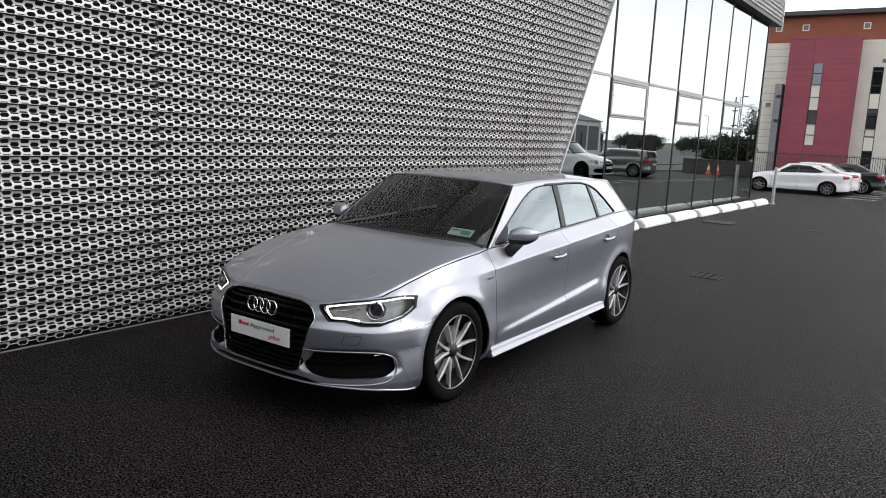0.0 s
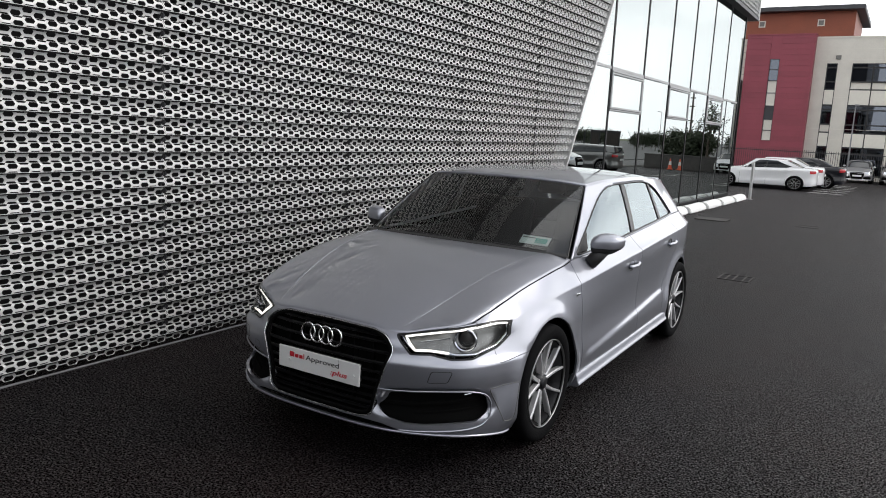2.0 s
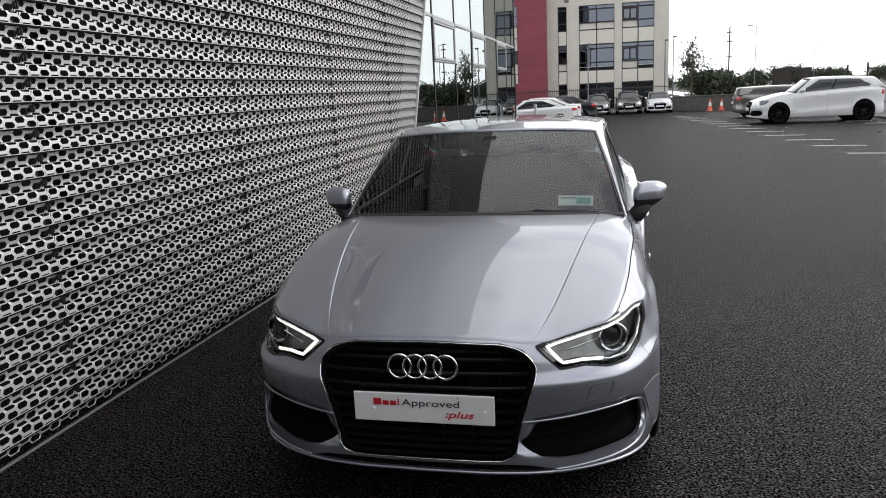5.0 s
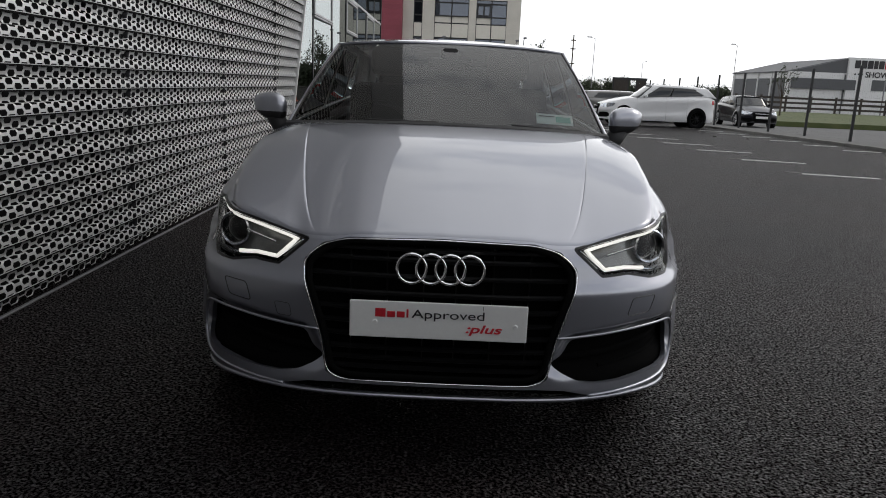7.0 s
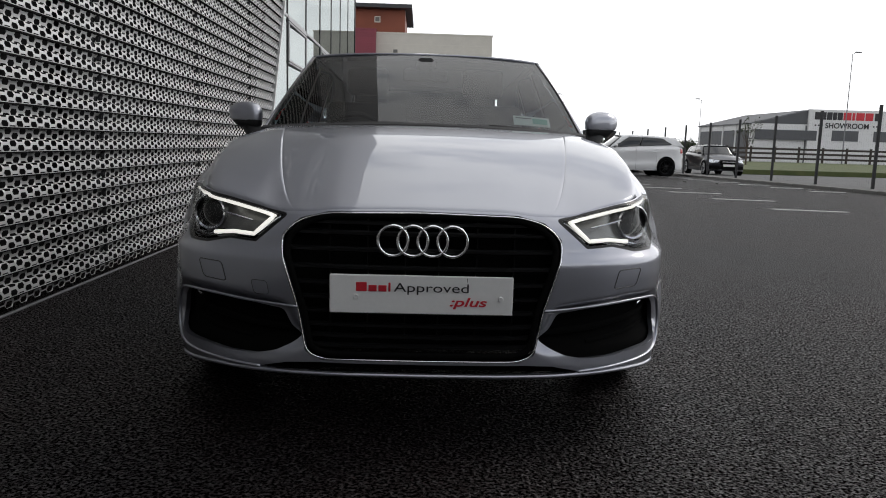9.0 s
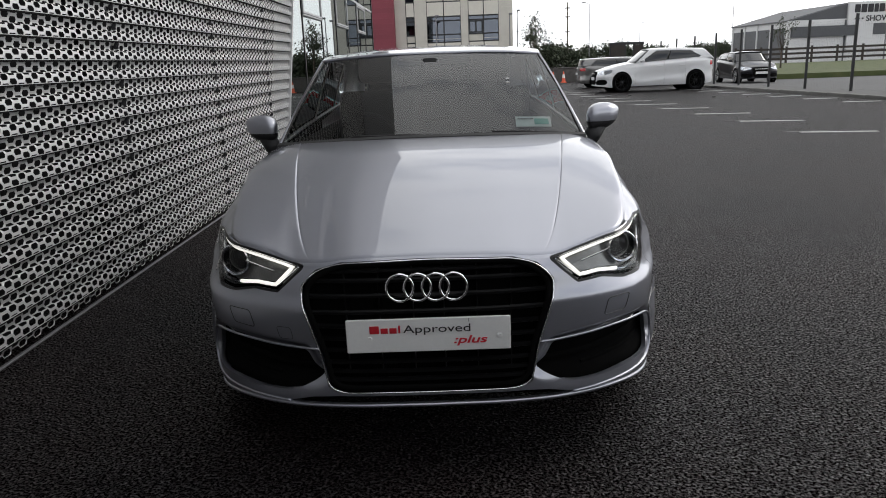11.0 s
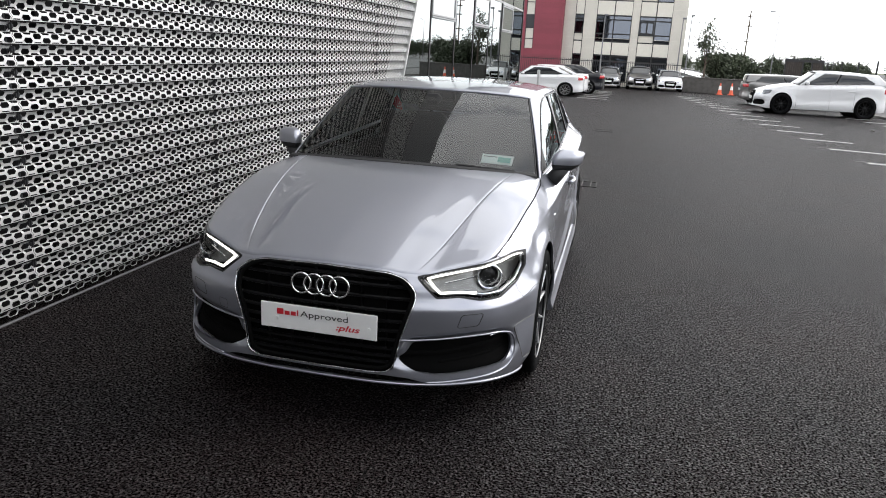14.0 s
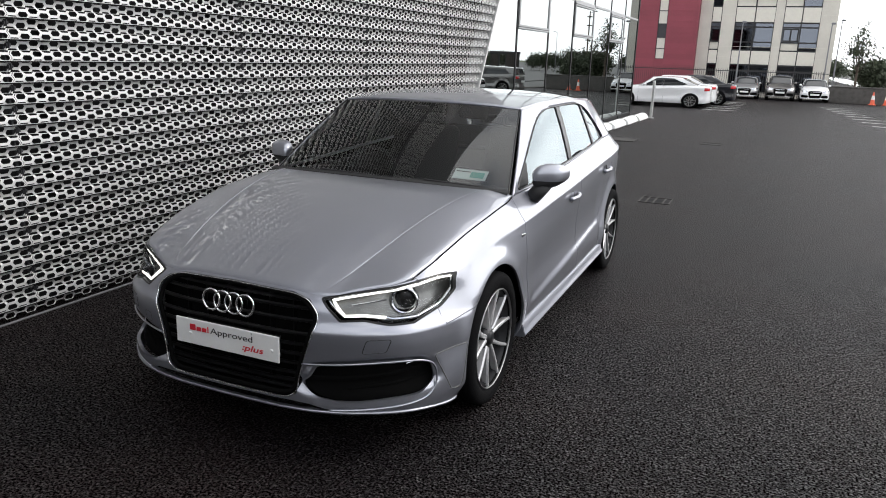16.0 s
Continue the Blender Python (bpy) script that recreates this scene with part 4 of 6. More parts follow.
def curve(*pts):
    """A smooth monotone curve through (x, y) pairs, as a function of numbers or arrays."""
    x, y = (np.array(c, float) for c in zip(*pts))
    h, d = np.diff(x), np.diff(y) / np.diff(x)
    m = np.zeros(len(x))
    m[0], m[-1] = d[0], d[-1]
    for i in range(1, len(x) - 1):
        if d[i - 1] * d[i] > 0:
            w1, w2 = 2 * h[i] + h[i - 1], h[i] + 2 * h[i - 1]
            m[i] = (w1 + w2) / (w1 / d[i - 1] + w2 / d[i])

    def f(q):
        q = np.clip(q, x[0], x[-1])
        i = np.clip(np.searchsorted(x, q, side="right") - 1, 0, len(x) - 2)
        t = (q - x[i]) / h[i]
        return ((1 + 2 * t) * (1 - t) ** 2 * y[i] + t * (1 - t) ** 2 * h[i] * m[i]
                + t * t * (3 - 2 * t) * y[i + 1] + t * t * (t - 1) * h[i] * m[i + 1])
    return f


def smooth(a, b, q):
    t = np.clip((q - a) / (b - a), 0, 1)
    return t * t * (3 - 2 * t)


# plan outline of the body at bumper height, from the nose round to the tail
PLAN = [(0, -.012), (.20, -.008), (.36, .010), (.50, .052), (.62, .118), (.71, .195), (.77, .285), (.812, .39), (.842, .50),
        (.862, .68), (.872, .86), (.866, 1.15), (.864, 1.5), (.866, 2.1), (.862, 2.8), (.858, 3.35), (.846, 3.6), (.822, 3.80), (.775, 3.97), (.68, 4.12), (.48, 4.22), (.25, 4.262), (0, 4.275)]
_s = np.concatenate(([0], np.cumsum([math.dist(PLAN[i], PLAN[i + 1]) for i in range(len(PLAN) - 1)])))
PX, PY = curve(*[(s, p[0]) for s, p in zip(_s, PLAN)]), curve(*[(s, p[1]) for s, p in zip(_s, PLAN)])
S_END = _s[-1]
OFF_FRONT = curve((.16, .014), (.205, .001), (.24, .0), (.29, .004), (.42, .010), (.50, .009), (.54, .010), (.58, .030), (.633, .050), (.67, .078), (.70, .105))
OFF_CORNER = curve((.16, .026), (.20, .013), (.24, .006), (.28, .004), (.34, .006), (.42, .010), (.455, .006), (.50, .003), (.54, .004), (.575, .028), (.65, .056), (.71, .068), (.74, .085))
OFF_SIDE = curve((.14, .06), (.20, .035), (.27, .010), (.38, .0), (.50, .012), (.60, .016), (.72, .010), (.84, .0), (.98, .0))
Z_NOSE = curve((0, .692), (.25, .688), (.36, .678), (.446, .677), (.539, .692), (.625, .708), (.702, .721), (.767, .731))
Z_SIDE = curve((.28, .731), (.34, .750), (.42, .772), (.49, .790), (.75, .846), (1.0, .882), (1.2, .898), (1.36, .911), (1.7, .924), (2.42, .960), (3.0, .988), (3.57, 1.015), (3.9, 1.022), (4.1, 1.0), (4.29, .98))
Z_CREASE = curve((.28, .719), (.45, .722), (.7, .746), (1.0, .770), (1.4, .798), (1.8, .832), (2.2, .858), (3.5, .928), (3.8, .938), (4.1, .93), (4.29, .90))
OFF_TOP = curve((.28, .095), (.34, .105), (.42, .114), (.49, .121), (.75, .122), (1.0, .108), (1.2, .105), (1.36, .118), (1.5, .110), (1.7, .102), (2.42, .106), (3.0, .114), (3.57, .126), (3.8, .105), (4.0, .085), (4.1, .075), (4.29, .05))
LEAN = curve((.40, .0), (.55, .036), (.72, .054), (1.0, .048), (1.4, .030), (1.8, .017), (2.4, .010), (4.29, .010))
Z_BASE = curve((-.02, .219), (.05, .217), (.25, .196), (.49, .165), (.9, .17), (1.3, .19), (3.2, .20), (4.0, .22), (4.29, .26))
AXLES = (0.862, 3.497)
WHEEL_Z, TYRE_R, ARCH_R = 0.318, 0.318, 0.352


def skin(s, z, extra=0.0):
    """The painted lower skin: station s round the plan and height z to a point; extra moves it inwards."""
    x, y = PX(s), PY(s)
    e = 1e-3
    tx, ty = PX(np.minimum(s + e, S_END)) - PX(np.maximum(s - e, 0)), PY(np.minimum(s + e, S_END)) - PY(np.maximum(s - e, 0))
    ln = np.hypot(tx, ty)
    nx, ny = -ty / ln, tx / ln
    front, corner = 1 - smooth(.03, .20, y), smooth(.03, .20, y) * (1 - smooth(.42, .62, y))
    side = smooth(.42, .62, y)
    off = OFF_FRONT(z) * front + OFF_CORNER(z) * corner + OFF_SIDE(z) * side
    zc = np.where(y < .28, Z_NOSE(x) - .010, Z_CREASE(y))
    zt = np.where(y < .28, Z_NOSE(x), Z_SIDE(y))
    w = np.clip((z - zc) / np.maximum(zt - zc, 1e-4), 0, 1)
    off = off + LEAN(y) * np.clip((z - .60) / np.maximum(zc - .60, .02), 0, 1) ** 1.4 * side
    off_c = OFF_FRONT(zc) * front + OFF_CORNER(zc) * corner + (OFF_SIDE(zc) + LEAN(y)) * side
    top = np.where(y < .28, off_c + .012, OFF_TOP(y))
    off = np.where(z > zc, off_c + (top - off_c) * w ** (1.2 - .28 * smooth(.7, 1.3, y)), off)
    # flared arches, waisted doors and the crease low on the doors
    for a in AXLES:
        r = np.hypot(y - a, z - WHEEL_Z)
        off = off - .015 * np.exp(-((r - ARCH_R - .014) / .055) ** 2) * (1 - smooth(zc - .06, zc + .005, z)) * smooth(.16, .24, z)
    line = .322 + .085 * (y - 1.4)
    door = smooth(1.32, 1.5, y) * (1 - smooth(2.95, 3.1, y))
    off = off + door * .013 * smooth(0, .048, z - line) * (1 - smooth(.06, .38, z - line))
    off = off + extra
    return np.stack([x + nx * off, y + ny * off, z + 0 * x], -1), zc, zt


def skin_grid(ns, nlow, nup, extra=0.0):
    """Half of the skin (x >= 0) as a grid."""
    t = np.linspace(0, 1, ns)
    s = S_END * (t * .45 + .55 * t * t)
    _, zc, zt = skin(s, np.full(ns, .5))
    zb = Z_BASE(PY(s))
    rows = [zb + (zc - zb) * k / nlow for k in range(nlow + 1)] + [zc + (zt - zc) * k / nup for k in range(1, nup + 1)]
    hollow = rounded(INTAKE, .014)
    layers = []
    for z in rows:
        p = skin(s, z, extra)[0]
        near = np.where(p[:, 1] < .6, poly_sdf(hollow, xz(p)), 9)
        layers.append(skin(s, z, extra + .026 * (.06 + .94 * smooth(.275, .33, z)) * (1 - smooth(.002, .034, near)))[0])
    v = np.stack(layers)
    v[:, 0, 0] = v[:, -1, 0] = 0
    n = len(rows)
    idx = np.arange(n * ns).reshape(n, ns)
    f = [(idx[j, i], idx[j, i + 1], idx[j + 1, i + 1], idx[j + 1, i]) for j in range(n - 1) for i in range(ns - 1)]
    du, dv = np.gradient(v, axis=1), np.gradient(v, axis=0)
    nrm = np.cross(du, dv)
    nrm /= np.maximum(np.linalg.norm(nrm, axis=-1, keepdims=True), 1e-9)
    nrm[:, 0, 0] = nrm[:, -1, 0] = 0
    return np.concatenate([v, nrm], -1).reshape(-1, 6), f, v[-1]


def clip(v, f, phi):
    """Keeps the part of a surface where phi >= 0, cutting the faces along phi = 0."""
    d = phi(np.asarray(v))
    out, pts, cut = [], [tuple(p) for p in v], {}
    for face in f:
        q = [d[i] for i in face]
        if min(q) >= 0:
            out.append(tuple(face))
            continue
        if max(q) < 0:
            continue
        poly = []
        for k, i in enumerate(face):
            j = face[(k + 1) % len(face)]
            if d[i] >= 0:
                poly.append(i)
            if (d[i] >= 0) != (d[j] >= 0):
                key = (min(i, j), max(i, j))
                if key not in cut:
                    a, b = key
                    t = d[a] / (d[a] - d[b])
                    cut[key] = len(pts)
                    pts.append(tuple(np.array(pts[a]) * (1 - t) + np.array(pts[b]) * t))
                poly.append(cut[key])
        if len(poly) > 2:
            out.append(tuple(poly))
    used = sorted({i for p in out for i in p})
    new_i = {o: k for k, o in enumerate(used)}
    return np.array([pts[i] for i in used]).reshape(-1, np.asarray(v).shape[1]), [tuple(new_i[i] for i in p) for p in out]


def poly_sdf(points, p, r=0.0):
    """Signed distance in a plane to a polygon, negative inside, with corners rounded by r."""
    pts = np.array(points, float)
    d = np.full(len(p), 1e9)
    inside = np.zeros(len(p), bool)
    for i in range(len(pts)):
        a, b = pts[i], pts[(i + 1) % len(pts)]
        e, w = b - a, p - a
        t = np.clip((w @ e) / (e @ e), 0, 1)
        q = w - t[:, None] * e
        d = np.minimum(d, (q * q).sum(1))
        up = (a[1] <= p[:, 1]) != (b[1] <= p[:, 1])
        with np.errstate(divide="ignore", invalid="ignore"):
            xi = a[0] + (p[:, 1] - a[1]) / (e[1] if e[1] else 1e-12) * e[0]
        inside ^= up & (p[:, 0] < xi)
    return np.sqrt(d) * np.where(inside, -1, 1) - r


def mirrored(v, f, both=True):
    """The surface joined with its mirror image across x = 0, or the mirror image alone."""
    w = np.asarray(v) * ((-1, 1, 1) if np.asarray(v).shape[1] == 3 else (-1, 1, 1, -1, 1, 1))
    g = [tuple(reversed(p)) for p in f]
    if not both:
        return w, g
    k = len(v)
    return np.concatenate([v, w]), list(f) + [tuple(i + k for i in p) for p in g]


def panel(name, v, f, material, parent, thick, label=""):
    """A pressed panel that keeps the curvature of the whole skin up to its edges, with a returned rim."""
    n, pos, nor = len(v), v[:, :3], v[:, 3:6]
    faces = [tuple(p) for p in f]
    loops = [nor[i] for p in faces for i in p]
    verts = pos
    if thick:
        verts = np.concatenate([pos, pos - nor * thick])
        seen = {}
        for p in faces:
            for k, i in enumerate(p):
                seen[(i, p[(k + 1) % len(p)])] = True
        rim = [(j, i, i + n, j + n) for i, j in seen if (j, i) not in seen]
        loops += [-nor[i] for p in faces for i in reversed(p)]
        faces = faces + [tuple(i + n for i in reversed(p)) for p in faces]
        for q in rim:
            c = np.cross(verts[q[1]] - verts[q[0]], verts[q[3]] - verts[q[0]])
            loops += [c / max(np.linalg.norm(c), 1e-12)] * 4
        faces += rim
    me = raw(name, verts, faces, True)
    if len(me.loops) == len(loops):
        me.normals_split_custom_set([tuple(map(float, q)) for q in loops])
    return part(name, me, material, parent, label)


def shell(name, v, f, material, parent, thick=0.012, label="", angle=35, out=-1):
    """A sheet of bodywork with a returned edge."""
    v = np.asarray(v, float)
    if v.shape[1] == 6:
        return panel(name, v, f, material, parent, thick * -out, label)
    bm = bmesh.new()
    vs = [bm.verts.new(p) for p in v]
    for p in f:
        try:
            bm.faces.new([vs[i] for i in p])
        except ValueError:
            pass
    bmesh.ops.remove_doubles(bm, verts=bm.verts, dist=0.0007)
    ob = part(name, bm, material, parent, label, angle=angle)
    if thick:
        so = ob.modifiers.new("thickness", "SOLIDIFY")
        so.thickness, so.offset = thick, out
    return ob


GRILLE = [(-.28, .268), (.28, .268), (.325, .288), (.345, .40), (.398, .568), (.398, .612), (.352, .655), (.275, .678), (0, .684), (-.275, .678), (-.352, .655), (-.398, .612), (-.398, .568), (-.345, .40), (-.325, .288)]
GRILLE_CUT = GRILLE[:7] + [(.275, .674), (0, .680), (-.275, .674)] + GRILLE[10:]
LAMP = [(.402, .667), (.486, .594), (.57, .597), (.652, .578), (.722, .577), (.768, .610), (.788, .660), (.782, .722), (.735, .727), (.60, .706), (.50, .686)]
INTAKE = [(.338, .326), (.374, .352), (.398, .398), (.49, .408), (.64, .418), (.735, .413), (.765, .382), (.776, .31), (.757, .272), (.672, .271), (.572, .264), (.484, .266), (.42, .280), (.368, .304)]
SLOT = [(-.46, .229), (.46, .229), (.385, .247), (.30, .252), (-.30, .252), (-.385, .247)]


def xz(v):
    return np.stack([np.abs(v[:, 0]), v[:, 2]], -1)


def front_y(x, z, extra=0.0):
    """Depth of the nose's skin at (x, z)."""
    s = np.linspace(0, 2.0, 400)
    p = skin(s, np.full(400, float(z)), extra)[0]
    return float(np.interp(abs(x), p[:, 0], p[:, 1]))


def on_nose(pts, extra):
    return [Vector((x, front_y(x, z, extra), z)) for x, z in pts]


def tube(points, r, closed=False, seg=8, flat=1.0, bm=None):
    """A round or flattened bead along a path."""
    bm = bm or bmesh.new()
    n = len(points)
    rings = []
    for i, p in enumerate(points):
        a = points[(i - 1) % n] if closed or i else p
        b = points[(i + 1) % n] if closed or i < n - 1 else p
        d = (b - a).normalized()
        u = d.cross(Vector((0, 1, 0)))
        u = u.normalized() if u.length > 1e-4 else Vector((1, 0, 0))
        w = u.cross(d).normalized()
        rings.append([bm.verts.new(p + u * r * flat * math.cos(2 * math.pi * k / seg) + w * r * math.sin(2 * math.pi * k / seg)) for k in range(seg)])
    for i in range(n if closed else n - 1):
        a, b = rings[i], rings[(i + 1) % n]
        for k in range(seg):
            bm.faces.new((a[k], a[(k + 1) % seg], b[(k + 1) % seg], b[k]))
    if not closed:
        bm.faces.new(rings[0])
        bm.faces.new(list(reversed(rings[-1])))
    bmesh.ops.recalc_face_normals(bm, faces=bm.faces)
    return bm


def fine_path(pts, step=0.012, closed=True):
    """Points along a polygon at even steps."""
    out = []
    n = len(pts)
    for i in range(n if closed else n - 1):
        a, b = Vector(pts[i]), Vector(pts[(i + 1) % n])
        k = max(1, int((b - a).length / step))
        out += [tuple(a.lerp(b, j / k)) for j in range(k)]
    return out if closed else out + [tuple(pts[-1])]


def rounded(pts, r=0.02, k=4):
    """A polygon with its corners rounded by quadratic arcs."""
    out = []
    n = len(pts)
    for i in range(n):
        p, a, b = Vector(pts[i]), Vector(pts[i - 1]), Vector(pts[(i + 1) % n])
        u, w = (a - p), (b - p)
        q0, q1 = p + u.normalized() * min(r, u.length * .45), p + w.normalized() * min(r, w.length * .45)
        out += [tuple(q0 * (1 - t) ** 2 + p * 2 * t * (1 - t) + q1 * t * t) for t in [j / k for j in range(k + 1)]]
    return out


def rounded_path(pts, k=5):
    """An open path with its inner corners eased."""
    out = [tuple(pts[0])]
    for a, p, b in zip(pts, pts[1:], pts[2:]):
        a, p, b = Vector(a), Vector(p), Vector(b)
        q0, q1 = p.lerp(a, .45), p.lerp(b, .45)
        out += [tuple(q0 * (1 - t) ** 2 + p * 2 * t * (1 - t) + q1 * t * t) for t in [j / k for j in range(k + 1)]]
    return out + [tuple(pts[-1])]


def lathe(profile, seg, bm=None):
    """A solid turned about the x axis from (radius, x) pairs."""
    bm = bm or bmesh.new()
    rings = [[bm.verts.new((x, r * math.cos(2 * math.pi * k / seg), r * math.sin(2 * math.pi * k / seg))) for k in range(seg)] for r, x in profile]
    for a, b in zip(rings, rings[1:]):
        for k in range(seg):
            bm.faces.new((a[k], a[(k + 1) % seg], b[(k + 1) % seg], b[k]))
    bmesh.ops.recalc_face_normals(bm, faces=bm.faces)
    return bm


def wheel_meshes(seg=64, spokes=True):
    """Tyre, rim, spokes and hub of a ten-spoke wheel, its face towards +x."""
    R = TYRE_R
    tyre = lathe([(.232, .075), (.236, .088), (.262, .100), (.290, .100), (.308, .092), (.315, .080), (R, .060), (R, .02), (.312, .018), (.312, .012), (R, .010), (R, -.04), (.312, -.042), (.312, -.048), (R, -.05), (R, -.09), (.29, -.11), (.232, -.10)], seg)
    lip = lathe([(.236, .096), (.240, .093), (.238, .084), (.233, .084), (.232, .093), (.236, .096)], seg)
    rim = lathe([(.231, .078), (.226, .06), (.215, .0), (.212, -.09), (.20, -.09), (.205, .0), (.214, .055), (.222, .078)], seg)
    sp = []
    if spokes:
        for k in range(10):
            pair, sgn = k // 2, 1 if k % 2 else -1
            a0, a1 = pair * 72 + sgn * 12 + 90, pair * 72 + sgn * 19 + 90
            for w_in, w_out, x_in, x_out, depth in ((.0100, .0075, .070, .087, .022),):
                bm = bmesh.new()
                prev = None
                for t in (0, .33, .66, 1):
                    a, r = radians(a0 + (a1 - a0) * t), .045 + (.234 - .045) * t
                    c = Vector((0, math.cos(a), math.sin(a)))
                    n = Vector((0, -math.sin(a), math.cos(a)))
                    w, x = w_in + (w_out - w_in) * t, x_in + (x_out - x_in) * t
                    ring = [bm.verts.new(c * r + n * w + Vector((x - .006, 0, 0))), bm.verts.new(c * r + n * w * .55 + Vector((x, 0, 0))), bm.verts.new(c * r - n * w * .55 + Vector((x, 0, 0))),
                            bm.verts.new(c * r - n * w + Vector((x - .006, 0, 0))), bm.verts.new(c * r - n * w * .8 + Vector((x - depth - .01, 0, 0))), bm.verts.new(c * r + n * w * .8 + Vector((x - depth - .01, 0, 0)))]
                    if prev:
                        for q in range(6):
                            bm.faces.new((prev[q], prev[(q + 1) % 6], ring[(q + 1) % 6], ring[q]))
                    prev = ring
                bmesh.ops.recalc_face_normals(bm, faces=bm.faces)
                sp.append(bm)
    hub = lathe([(.0005, .080), (.030, .079), (.034, .074), (.036, .066), (.060, .062), (.064, .04), (.05, .0), (.0005, 0)], 28)
    disc = lathe([(.0005, .03), (.155, .03), (.157, .025), (.157, .005), (.0005, .005)], 40)
    return tyre, rim, lip, sp, hub, disc

# ---- the silver hatchback ----
def build_hero():
    car = thing("hatchback_car", "silver five-door hatchback with black grille beside the clad wall", "car")
    v, f, edge = skin_grid(560, 70, 14)
    whole_v, whole_f = v, f
    y_, z_ = (lambda q: q[:, 1]), (lambda q: q[:, 2])
    # openings
    for a in AXLES:
        v, f = clip(v, f, lambda q, a=a: np.hypot(y_(q) - a, z_(q) - WHEEL_Z - .006) - ARCH_R)
    nose = lambda q: y_(q) < 1.2
    far = 9.0
    v, f = clip(v, f, lambda q: np.where(nose(q), poly_sdf(GRILLE_CUT, q[:, [0, 2]], .006), far))
    lamp_v, lamp_f = clip(v, f, lambda q: np.where(nose(q), -poly_sdf(LAMP, xz(q), .004) - .004, -far))
    v, f = clip(v, f, lambda q: np.where(nose(q), poly_sdf(LAMP, xz(q), .006), far))
    v, f = clip(v, f, lambda q: np.where(y_(q) < .6, poly_sdf(rounded(INTAKE, .014), xz(q), .0), far))
    v, f = clip(v, f, lambda q: np.where(y_(q) < .3, poly_sdf(SLOT, q[:, [0, 2]], .003), far))
    gap = .0013
    seam = lambda q: np.maximum(np.minimum(y_(q) - .385, z_(q) - (.548 + .10 * (y_(q) - .45))), np.minimum(y_(q) - .329, z_(q) - .722))
    door1 = lambda q: y_(q) - (1.315 + .03 * np.clip(.8 - z_(q), 0, 1) ** 1.0)
    door2 = lambda q: y_(q) - (2.385 - .05 * np.clip(z_(q) - .75, 0, 1))
    rear_edge = lambda q: y_(q) - (3.02 + .33 * smooth(.48, .85, z_(q)))
    sill_line = lambda q: z_(q) - .262
    slit = .0021
    bv, bf = clip(v, f, lambda q: -seam(q) - gap)
    bv, bf = clip(bv, bf, lambda q: 1.0 - y_(q))
    sv, sf = clip(v, f, lambda q: np.where(y_(q) > 1.0, 9, seam(q) - gap))
    fv, ff = clip(sv, sf, lambda q: -door1(q) - slit)
    body_rest, rest_f = clip(sv, sf, lambda q: door1(q) - slit)
    d1v, d1f = clip(body_rest, rest_f, lambda q: np.minimum(-door2(q) - slit, sill_line(q) - gap))
    d2v, d2f = clip(body_rest, rest_f, lambda q: np.minimum(np.minimum(door2(q) - slit, -rear_edge(q) - slit), sill_line(q) - gap))
    qv, qf = clip(body_rest, rest_f, lambda q: rear_edge(q) - slit)
    TAILS = [(.42, .80), (.80, .79), (.80, .90), (.42, .90)]
    tlv, tlf = clip(qv, qf, lambda q: np.where(y_(q) > 3.98, -poly_sdf(TAILS, xz(q)), -9))
    qv, qf = clip(qv, qf, lambda q: np.where(y_(q) > 3.98, poly_sdf(TAILS, xz(q), .004), 9))
    slv, slf = clip(body_rest, rest_f, lambda q: np.minimum(-sill_line(q) - gap, -rear_edge(q) - slit))
    shell("front_bumper", *mirrored(bv, bf), SILVER, car, .016)

    def collar(poly, lo, hi, limit=1.0):
        """The band of skin round an opening, between two distances from its edge."""
        a, b = clip(whole_v, whole_f, lambda q: np.where(y_(q) < limit, poly_sdf(poly, xz(q)) - lo, -9))
        return clip(a, b, lambda q: hi - poly_sdf(poly, xz(q)))
    for name, pv, pf in (("fender", fv, ff), ("front_door", d1v, d1f), ("rear_door", d2v, d2f), ("quarter_panel", qv, qf), ("sill", slv, slf)):
        shell(name, pv, pf, SILVER, car)
        shell(name, *mirrored(pv, pf, False), SILVER, car)

    # bonnet, meeting the top edge of the skin, with a crease on each side
    top = edge[edge[:, 1] <= .329]
    fender = edge[(edge[:, 1] > .30) & (edge[:, 1] < 1.6)]
    xf = float(np.interp(.329, fender[:, 1], fender[:, 0])) - .0028
    n_in, n_out, nv = 28, 24, 60
    hv = []
    for j in range(nv + 1):
        t = j / nv
        row = []
        y_edge = .329 + (1.335 - .329) * t
        xe = float(np.interp(y_edge, fender[:, 1], fender[:, 0])) - .0028
        ze = float(np.interp(y_edge, fender[:, 1], fender[:, 2]))
        xc = .365 + .245 * t ** .62
        us = [xc / xe * (1 - (1 - i / n_in) ** 1.7) for i in range(n_in + 1)] + [xc / xe + (1 - xc / xe) * (i / n_out) ** 1.8 for i in range(1, n_out + 1)]
        uc = xc / xe
        for u in us:
            yf = float(np.interp(u * xf, top[:, 0], top[:, 1])) + .003
            zf = float(np.interp(u * xf, top[:, 0], top[:, 2]))
            y = yf + (1.235 + .100 * u * u - yf) * t
            rise = 1 - (1 - t) ** 1.6
            swell = .016 * math.sin(math.pi * t)
            z = zf + (.957 - .014 * min(u / uc, 1) ** 2 - zf) * rise + swell
            if u > uc:
                s = (u - uc) / (1 - uc)
                z_end = float(top[-1, 2]) + (.943 - float(top[-1, 2])) * rise + swell
                z -= (z_end - ze - .0055) * (.3 * s + .7 * s * s)
            d = (u - uc) * xe
